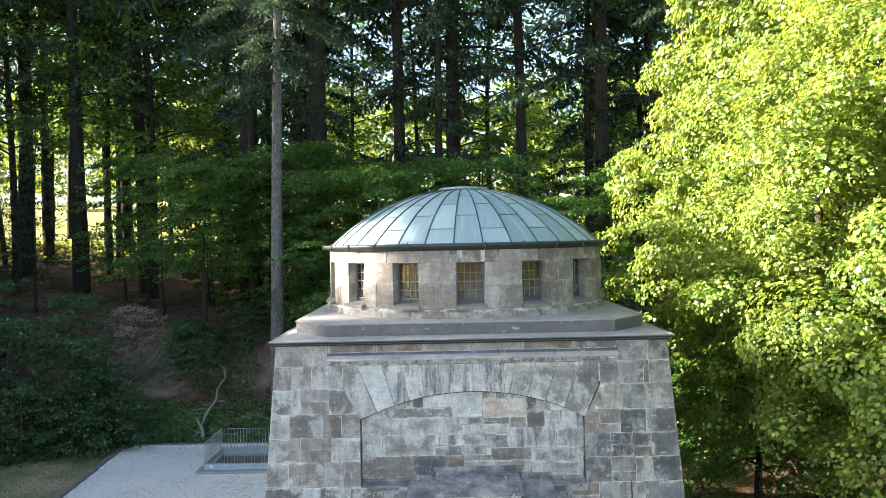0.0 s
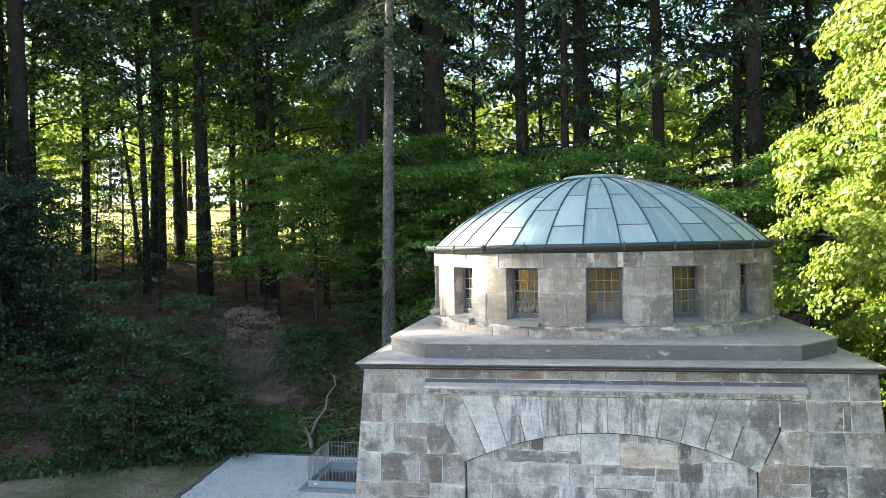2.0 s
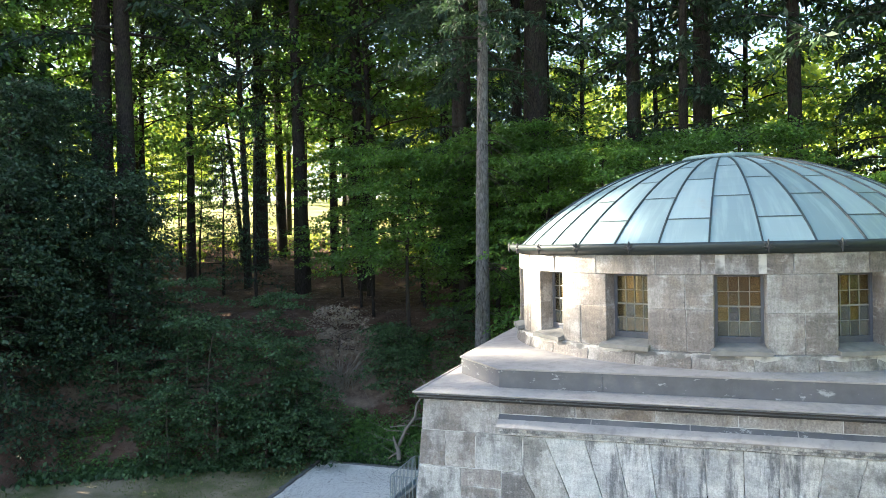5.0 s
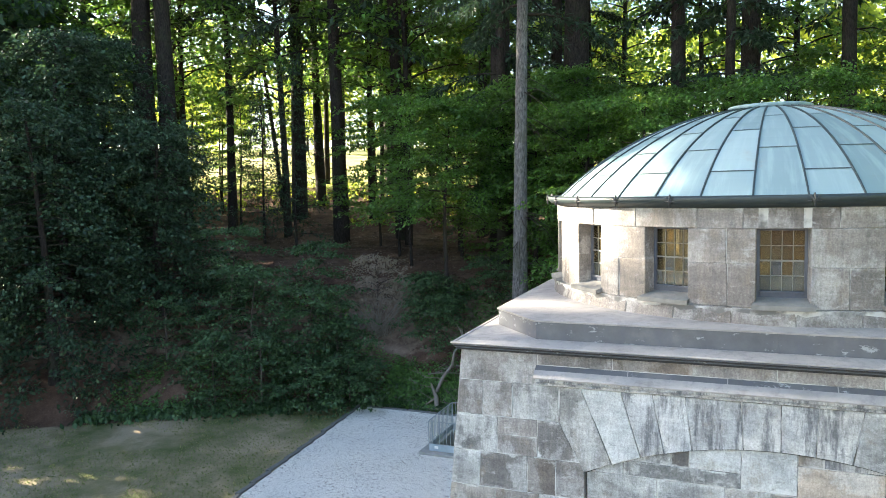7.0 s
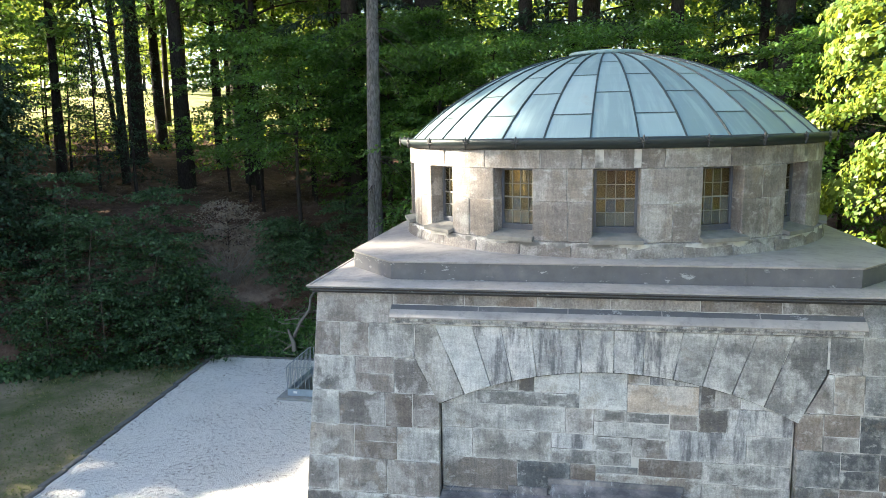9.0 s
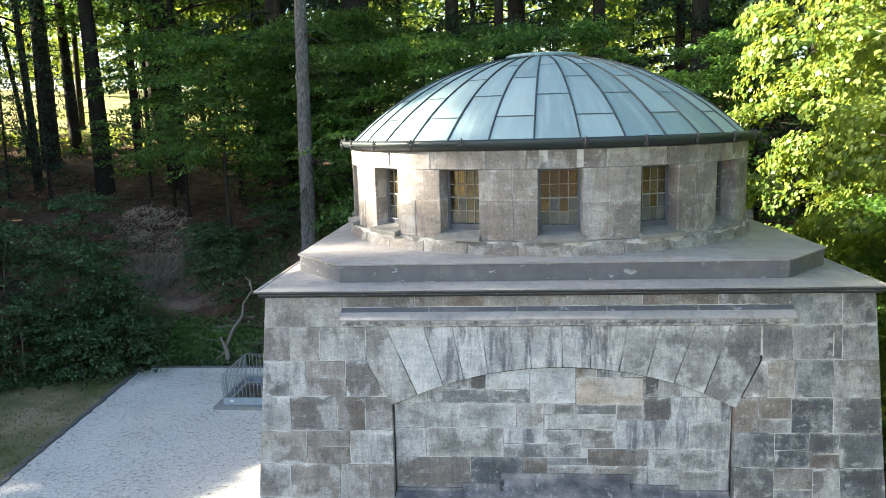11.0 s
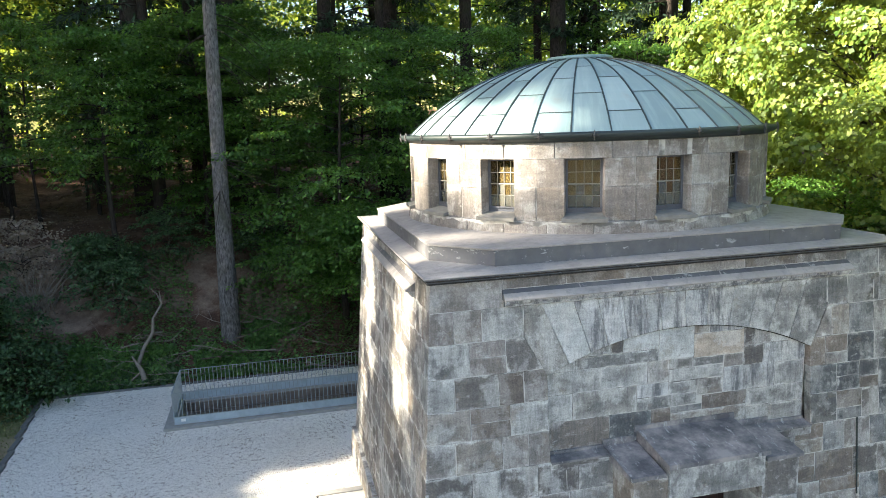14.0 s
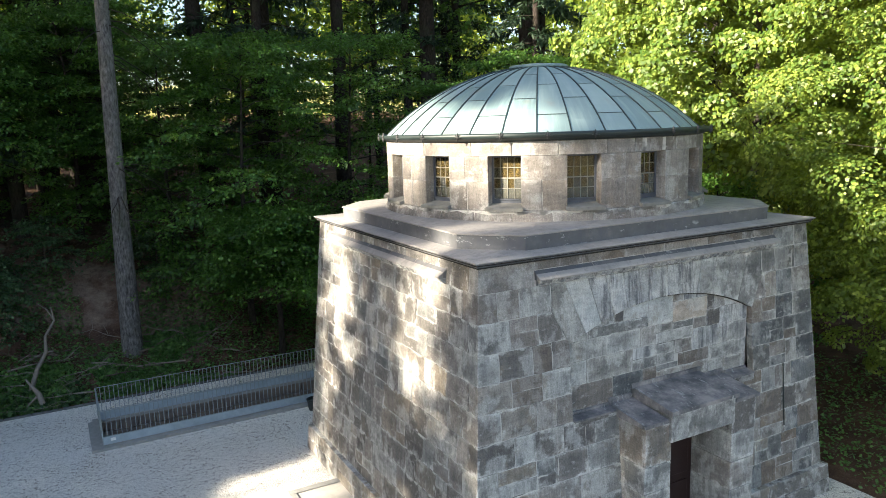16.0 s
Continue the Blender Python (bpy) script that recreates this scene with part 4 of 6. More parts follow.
def window():
    """A leaded window, four panes by four, set deep in the drum; built facing -y at the origin."""
    w, h, y = 0.285, W1 - W0, 0.0
    root = tagged(new("window"), "leaded window with ochre and clear panes in grey frame", "window", "drum windows", "structure")
    b = bmesh.new()
    for x0, x1, z0, z1 in ((-w, -w + 0.04, 0, h), (w - 0.04, w, 0, h), (-w + 0.04, w - 0.04, h - 0.035, h), (-w + 0.04, w - 0.04, 0.0, 0.13)):
        box(b, x0, x1, y - 0.02, y + 0.05, z0, z1, 0.006)
    box(b, -w + 0.04, w - 0.04, y - 0.04, y + 0.0, 0.115, 0.14, 0.005)
    part("frame", b, M_FRAME, root)
    x0, x1, z0, z1 = -w + 0.04, w - 0.04, 0.14, h - 0.035
    pw, ph = (x1 - x0) / 4, (z1 - z0) / 4
    clear, milky = [mesh_of("pane", [(-pw / 2, 0, -ph / 2), (pw / 2, 0, -ph / 2), (pw / 2, 0, ph / 2), (-pw / 2, 0, ph / 2), (-pw / 2, .005, -ph / 2), (pw / 2, .005, -ph / 2), (pw / 2, .005, ph / 2), (-pw / 2, .005, ph / 2)],
                 [(0, 1, 2, 3), (7, 6, 5, 4), (0, 4, 5, 1), (1, 5, 6, 2), (2, 6, 7, 3), (3, 7, 4, 0)], mat) for mat in (M_GLASS, M_MILK)]
    rng = random.Random(2)
    for i in range(4):
        for k in range(4):
            p = put("pane", milky if k == 0 or (k == 1 and i % 2) else clear, root, pose(x0 + pw * (i + .5), y + 0.012, z0 + ph * (k + .5), rng.uniform(-1.2, 1.2), 0, rng.uniform(-1.2, 1.2)))
            p.visible_shadow = False
    for i in range(1, 4):
        b = bmesh.new()
        box(b, x0 + pw * i - 0.005, x0 + pw * i + 0.005, y, y + 0.022, z0, z1, 0.002)
        part("lead_bar", b, M_LEADBAR, root)
    for k in range(1, 4):
        t = 0.010 if k == 2 else 0.005
        b = bmesh.new()
        box(b, x0, x1, y - 0.002, y + 0.02, z0 + ph * k - t, z0 + ph * k + t, 0.002)
        part("lead_bar", b, M_LEADBAR, root)
    b = bmesh.new()
    vs = [(-0.345, -0.335, 0.0), (0.345, -0.335, 0.0), (0.288, -0.02, 0.06), (-0.288, -0.02, 0.06)]
    lo = [b.verts.new((x, yy, z - 0.055)) for x, yy, z in vs]
    hi = [b.verts.new((x, yy, z)) for x, yy, z in vs]
    b.faces.new(hi), b.faces.new(list(reversed(lo)))
    for i in range(4):
        b.faces.new((lo[i], lo[(i + 1) % 4], hi[(i + 1) % 4], hi[i]))
    part("sill", b, M_SILL, root, "sloping stone sill")
    return root


def ring_pose(a, r, z):
    t = radians(a)
    return pose(CX + r * math.sin(t), CY - r * math.cos(t), z, 0, 0, a)


def windows():
    first = window()
    for i in range(1, 15):
        copy_thing(first, ring_pose(i * STEP + 0.6, DRUM_R - 0.235, W0))
    first.matrix_basis = ring_pose(0.6, DRUM_R - 0.235, W0)


EAVE_R, EAVE_Z, APEX_Z = 3.30, 7.79, 9.14
DOME_R = (EAVE_R ** 2 + (APEX_Z - EAVE_Z) ** 2) / (2 * (APEX_Z - EAVE_Z))
SEAMS = 34


def dome_pt(s, a, out=0.0):
    """Point of the dome: s from 0 at the eave to 1 at the crown, a in degrees from the front."""
    full = math.asin(EAVE_R / DOME_R)
    th = full * (1 - s)
    r = (DOME_R + out) * math.sin(th)
    t = radians(a)
    return (r * math.sin(t), -r * math.cos(t), (DOME_R + out) * math.cos(th) - DOME_R + APEX_Z - EAVE_Z)


def dome():
    ob = new("dome_roof")
    ob.parent = MAUSOLEUM
    ob.matrix_local = pose(CX, CY + 0.06, EAVE_Z)
    w = 360.0 / SEAMS

    def patch(s0, s1):
        n, m = 4, max(3, int((s1 - s0) * 14))
        vs = [dome_pt(s0 + (s1 - s0) * j / m, -w / 2 + w * i / n, 0.004 * (1 - j / m)) for j in range(m + 1) for i in range(n + 1)]
        fs = [(j * (n + 1) + i, j * (n + 1) + i + 1, (j + 1) * (n + 1) + i + 1, (j + 1) * (n + 1) + i) for j in range(m) for i in range(n)]
        # turned-down lower edge, and a dark band painted as the fold's shade
        o = len(vs)
        vs += [dome_pt(s0, -w / 2 + w * i / n, -0.012) for i in range(n + 1)]
        fs += [(o + i, o + i + 1, i + 1, i) for i in range(n)]
        if s0 > 0:
            o = len(vs)
            vs += [dome_pt(s0 + ds, -w / 2 + w * i / n, 0.0075) for ds in (-0.0015, 0.0035) for i in range(n + 1)]
            fs += [(o + i, o + i + 1, o + n + 2 + i, o + n + 1 + i) for i in range(n)]
        me = mesh_of("panel", vs, fs, M_COPPER, False)
        me.materials.append(M_SEAM)
        if s0 > 0:
            for p in list(me.polygons)[-n:]:
                p.material_index = 1
        return me
    low = [patch(p, q) for p, q in zip((0, 0.13, 0.42, 0.90), (0.13, 0.42, 0.90))]
    high = [patch(p, q) for p, q in zip((0, 0.27, 0.58, 0.90), (0.27, 0.58, 0.90))]
    for i in range(SEAMS):
        for me in (low if i % 2 else high):
            put("panel", me, ob, pose(0, 0, 0, 0, 0, i * w))
    m = 14
    vs, fs = [], []
    for j in range(m + 1):
        s = 0.90 * j / m
        da = math.degrees(0.0125 / max(0.2, EAVE_R * (1 - s)))
        for o, a in ((-0.002, -da), (0.021, -da * 0.6), (0.021, da * 0.6), (-0.002, da)):
            vs.append(dome_pt(s, a, o))
    for j in range(m):
        for k in range(3):
            fs.append((j * 4 + k, j * 4 + k + 1, j * 4 + k + 5, j * 4 + k + 4))
    fs.append((0, 1, 2, 3))
    seam = mesh_of("seam", vs, fs, M_SEAM)
    for i in range(SEAMS):
        put("seam", seam, ob, pose(0, 0, 0, 0, 0, (i + 0.5) * w))
    # crown cap
    n = 40
    prof = [(0.56, -0.075), (0.62, -0.065), (0.625, -0.015), (0.60, 0.0), (0.3, 0.03), (0.0, 0.045)]
    vs, fs = [], []
    for r, z in prof:
        vs += [(r * math.sin(2 * math.pi * i / n), -r * math.cos(2 * math.pi * i / n), APEX_Z - EAVE_Z + z + 0.03) for i in range(n)]
    for j in range(len(prof) - 1):
        fs += [(j * n + i, j * n + (i + 1) % n, (j + 1) * n + (i + 1) % n, (j + 1) * n + i) for i in range(n)]
    put("cap", mesh_of("cap", vs, fs, M_COPPER, True), ob)
    # boarded underside
    vs = [dome_pt(0.92 * j / 8, 360 * i / 48, -0.05) for j in range(9) for i in range(48)]
    fs = [(j * 48 + i, j * 48 + (i + 1) % 48, (j + 1) * 48 + (i + 1) % 48, (j + 1) * 48 + i) for j in range(8) for i in range(48)]
    put("boarding", mesh_of("boarding", vs, fs, M_OCHRE), ob)


def gutter():
    ob = new("gutter")
    ob.parent = MAUSOLEUM
    ob.matrix_local = pose(CX, CY, 0)
    prof = [(3.20, 7.655), (3.36, 7.665), (3.385, 7.69), (3.45, 7.70), (3.495, 7.735), (3.51, 7.785), (3.49, 7.80), (3.465, 7.795), (3.45, 7.77), (3.36, 7.76), (3.30, 7.805), (3.20, 7.81)]
    n = 120
    vs, fs = [], []
    k = len(prof)
    for i in range(n):
        t = 2 * math.pi * i / n
        vs += [(r * math.sin(t), -r * math.cos(t), z) for r, z in prof]
    for i in range(n):
        q = (i + 1) % n
        fs += [(i * k + s, q * k + s, q * k + (s + 1) % k, i * k + (s + 1) % k) for s in range(k)]
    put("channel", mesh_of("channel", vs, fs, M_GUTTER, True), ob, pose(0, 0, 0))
    # a small palmette: three upper leaves, two arms and a drop, in one lobed casting
    lobes = ((0, 0.118, 15), (42, 0.105, 13), (-42, 0.105, 13), (96, 0.098, 11), (-96, 0.098, 11), (180, 0.11, 13), (145, 0.066, 10), (-145, 0.066, 10))
    b = bmesh.new()
    m = 72
    back, front = [], []
    for q in range(m):
        t = 360 / m * q
        r = max([0.034] + [ln * math.exp(-(((t - ang + 180) % 360 - 180) / w) ** 2) for ang, ln, w in lobes])
        back.append(b.verts.new((r * math.sin(radians(t)), 0.014, r * math.cos(radians(t)))))
        front.append(b.verts.new((0.84 * r * math.sin(radians(t)), -0.012, 0.84 * r * math.cos(radians(t)))))
    hub = b.verts.new((0, -0.03, 0))
    for q in range(m):
        p = (q + 1) % m
        b.faces.new((back[q], back[p], front[p], front[q]))
        b.faces.new((front[q], front[p], hub))
    bmesh.ops.recalc_face_normals(b, faces=b.faces)
    me = bpy.data.meshes.new("palmette")
    b.to_mesh(me)
    b.free()
    me.materials.append(M_ORNAMENT)
    for i in range(26):
        t = 5.6 + 360 / 27 * i
        put("palmette", me, ob, pose(3.508 * math.sin(radians(t)), -3.508 * math.cos(radians(t)), 7.748, 0, 0, t) @ Matrix.Diagonal((0.82, 0.8, 0.78, 1)))


def porch():
    """The doorway: two pillars, a heavy lintel, lead tops, door leaves and the sills beside it."""
    ob = new("porch")
    ob.parent = MAUSOLEUM
    F = -0.77

    def stones(x0, x1, zs, mats):
        for i, (z0, z1) in enumerate(zip(zs, zs[1:])):
            b = bmesh.new()
            box(b, x0, x1, F + 0.003 * (i % 2), 0.21, z0 + 0.004, z1 - 0.004, 0.012)
            part("stone", b, mats[i % len(mats)], ob)
    stones(-1.26, -0.66, [0, 0.62, 1.15, 1.72, 2.20, 2.92], (M_STONE_COOL, M_STONE, M_STONE_COOL))
    stones(0.86, 1.48, [0, 0.55, 1.2, 1.75, 2.3, 2.92], (M_STONE, M_STONE_COOL))
    b = bmesh.new()
    box(b, -0.72, 0.85, F - 0.06, 0.078, 2.55, 3.06, 0.015)
    box(b, -0.66, 0.86, 0.07, 0.22, 2.55, 2.93, 0.01)
    part("lintel", b, M_STONE_COOL, ob)

    def sloped(name, x0, x1, yf, zf, yb, zb, th=0.07):
        v = [(x0, yf, zf - th), (x1, yf, zf - th), (x1, yb, zf - th), (x0, yb, zf - th), (x0, yf, zf), (x1, yf, zf), (x1, yb, zb), (x0, yb, zb)]
        put(name, mesh_of(name, v, [(4, 5, 6, 7), (3, 2, 1, 0), (0, 1, 5, 4), (1, 2, 6, 5), (2, 3, 7, 6), (3, 0, 4, 7)], M_LEAD_DARK), ob)
    sloped("lead_cover", -0.76, 0.89, F - 0.11, 3.125, 0.095, 3.28, 0.068)
    sloped("lead_cover", -1.31, -0.764, F - 0.04, 2.975, 0.095, 3.10, 0.058)
    sloped("lead_cover", 0.894, 1.53, F - 0.04, 2.975, 0.095, 3.10, 0.058)
    sloped("lead_sill", -2.235, -1.314, -0.15, 3.045, 0.09, 3.085, 0.03)
    sloped("lead_sill", 1.534, 2.215, -0.15, 3.045, 0.09, 3.085, 0.03)
    for x0, x1, z0, z1 in ((-0.80, 0.93, 3.24, 3.34), (-1.33, -0.804, 3.07, 3.19), (0.934, 1.55, 3.07, 3.19), (-2.23, -1.334, 3.065, 3.12), (1.554, 2.21, 3.065, 3.12)):
        b = bmesh.new()
        box(b, x0, x1, 0.045, 0.085, z0, z1, 0.008)
        part("flashing", b, M_LEAD_DARK, ob)
    b = bmesh.new()
    box(b, -2.25, -1.262, -0.12, 0.1, 2.56, 3.02, 0.01)
    part("stone", b, M_STONE, ob)
    b = bmesh.new()
    box(b, 1.482, 2.24, -0.12, 0.1, 2.56, 3.02, 0.01)
    part("stone", b, M_STONE, ob)
    door = new("door")
    door.parent = ob
    for x0 in (-0.655, 0.105):
        b = bmesh.new()
        box(b, x0, x0 + 0.75, 0.14, 0.2, 0.0, 2.55, 0.006)
        for z0, z1 in ((0.2, 1.1), (1.25, 2.35)):
            box(b, x0 + 0.12, x0 + 0.63, 0.115, 0.145, z0, z1, 0.012)
        part("leaf", b, M_DOOR, door, "dark oxblood door leaf")
    # dark rod added in place of an upright slit in the wall
    b = bmesh.new()
    bmesh.ops.create_cone(b, cap_ends=True, segments=10, radius1=0.012, radius2=0.012, depth=1.3, matrix=pose(3.10, -0.178, 2.4, -4.29, 0, 0))
    part("conduit", b, M_GUTTER, MAUSOLEUM, "dark rod standing in for an upright slit")
    b = bmesh.new()
    box(b, -0.66, 0.86, -0.78, 0.13, -0.12, 0.012, 0.006)
    part("threshold", b, M_STEP, ob)


cornice_and_plinth()
hood("front_hood", -2.86, 2.89, on_front, 5.42)
hood("side_hood", 1.08, 6.30, on_left, 5.42)
drum()
windows()
dome()
gutter()
porch()

# ---- beside the mausoleum: sunk area with railing, step, pots ----


def sunk_area():
    ob = tagged(new("sunk_area"), "sunken stone-walled light well in the gravel", "light well", kind="structure")
    x0, x1, y0, y1 = PIT
    b = bmesh.new()
    t, d = 0.22, 1.7
    for a in ((x0 - t - 0.12, x1, y0 - t - 0.02, y0, -d, 0.075), (x0 - t, x1, y1, y1 + t, -d, 0.06), (x0 - t - 0.12, x0, y0, y1, -d, 0.07)):
        box(b, *a, 0.012)
    part("wall", b, M_COPING, ob, "grey stone coping and wall of the well")
    b = bmesh.new()
    box(b, x0, x1, y0, y1, -d - 0.1, -d + 0.02)
    part("floor", b, M_PIT, ob)
    rng = random.Random(3)
    for i in range(16):
        w = (x1 - x0) / 16
        for k in range(4):
            bb = bmesh.new()
            sh = w * 0.5 * (k % 2)
            xa, xb = max(x0 + i * w + sh + 0.01, x0 + 0.01), min(x0 + (i + 1) * w + sh - 0.01, x1)
            if xb - xa < 0.06:
                continue
            box(bb, xa, xb, y1 - 0.04 - rng.uniform(0, 0.04), y1 + 0.004, -0.01 - k * 0.3 - 0.27, -0.01 - k * 0.3, 0.015)
            part("brick", bb, M_PIT, ob)


def railing():
    ob = tagged(new("railing"), "galvanised steel bar railing round the sunken well", "railing")
    x0, x1, y0, y1 = PIT[0] - 0.06, -1.3, PIT[2] - 0.05, PIT[3] + 0.06
    z0, z1 = 0.09, 1.0

    def piece(name, a, mat=M_STEEL, bev=0.004, label=""):
        b = bmesh.new()
        box(b, *a, bev)
        return part(name, b, mat, ob, label)
    for y, zb in ((y0, 0.0), (y1, 0.01)):
        piece("top_rail", (x0, x1, y - 0.02, y + 0.02, z1 - 0.012 + zb, z1 + zb))
        piece("bottom_rail", (x0, x1, y - 0.015, y + 0.015, 0.30 + zb, 0.312 + zb))
        piece("kick_plate", (x0, x1, y - 0.004, y + 0.004, 0.03 if y == y1 else z0, 0.30), M_PLATE, 0.0, "blue-grey galvanised kick plate")
        n = int((x1 - x0) / 0.115)
        for i in range(n + 1):
            x = x0 + (x1 - x0) * i / n
            r = 0.012 if i in (0, n) else 0.0085
            piece("post" if i in (0, n) else "bar", (x - r, x + r, y - r, y + r, (z0 if i in (0, n) else 0.31) + zb, z1 - 0.012 + zb), bev=0.0)
    piece("top_rail", (x0 - 0.02, x0 + 0.02, y0 + 0.02, y1 - 0.02, z1 + 0.0, z1 + 0.012))
    piece("kick_plate", (x0 - 0.004, x0 + 0.004, y0 + 0.01, y1 - 0.01, z0 + 0.02, 0.28), M_PLATE, 0.0)
    n = 18
    for i in range(1, n):
        y = y0 + (y1 - y0) * i / n
        piece("bar", (x0 - 0.0085, x0 + 0.0085, y - 0.0085, y + 0.0085, 0.28, z1), bev=0.0)
    piece("label_plate", (x0 + 0.18, x0 + 0.30, y0 - 0.01, y0 - 0.005, 0.17, 0.25), M_WHITE, 0.0, "small white plate")


def side_step():
    ob = tagged(new("stone_step"), "pale stone landing with border at the wall foot", "step", kind="structure")
    b = bmesh.new()
    box(b, -5.45, -4.42, 2.2, 5.42, -0.1, 0.09, 0.015)
    part("landing", b, M_STEP, ob)
    b = bmesh.new()
    box(b, -5.62, -4.43, 5.424, 5.60, -0.1, 0.11, 0.015)
    part("border", b, M_COPING, ob)
    b = bmesh.new()
    box(b, -5.62, -5.454, 2.2, 5.42, -0.1, 0.11, 0.015)
    part("border", b, M_COPING, ob)


def pot():
    b = bmesh.new()
    prof = [(0.11, 0.0), (0.15, 0.02), (0.19, 0.30), (0.205, 0.31), (0.205, 0.34), (0.18, 0.34), (0.165, 0.26), (0.0, 0.25)]
    n = 20
    vs = [[b.verts.new((r * math.cos(2 * math.pi * i / n), r * math.sin(2 * math.pi * i / n), z)) for i in range(n)] for r, z in prof[:-1]]
    for p, q in zip(vs, vs[1:]):
        for i in range(n):
            b.faces.new((p[i], p[(i + 1) % n], q[(i + 1) % n], q[i]))
    b.faces.new(list(reversed(vs[0])))
    b.faces.new(vs[-1])
    bmesh.ops.recalc_face_normals(b, faces=b.faces)
    me = bpy.data.meshes.new("plant_pot")
    b.to_mesh(me)
    b.free()
    me.materials.append(M_GUTTER)
    for y in (10.0,):
        tagged(put("plant_pot", me, None, pose(-3.5, y, 0.0)), "empty dark round pot at the wall foot", "pot")


sunk_area()
railing()
side_step()
pot()

# ---- trees ----


def unit(v):
    return v / np.maximum(1e-6, np.linalg.norm(v, axis=-1, keepdims=True))


def leaves(name, centres, axis, normal, size, mat, kind="leaf"):
    """Many small leaves in one mesh: each a folded kite, or a three-lobed maple leaf, or a thin needle spray."""
    n = len(centres)
    f = unit(axis)
    s = unit(np.cross(normal, f))
    up = np.cross(f, s)
    if kind == "maple":
        pat = [[(0, 0, 0), (-0.5, 0.42, 0.10), (0, 1.0, -0.05), (0.5, 0.36, 0.10)]]
    elif kind == "needle":
        pat = [[(0, 0, 0), (0.15, 0.5, 0.05), (0, 1.0, -0.06), (-0.15, 0.5, 0.05)]]
    else:
        pat = [[(0, 0, 0.0), (-0.36, 0.45, 0.09), (0, 1.0, -0.03), (0.36, 0.45, 0.09)]]
    sz = size[:, None]
    vs = []
    for q in pat:
        for a, b, c in q:
            vs.append(centres + (s * a + f * b + up * c) * sz)
    k = len(vs)
    V = np.stack(vs, 1).reshape(-1, 3)
    F = np.arange(n * k).reshape(-1, 4)
    return fast_mesh(name, V, F, mat)


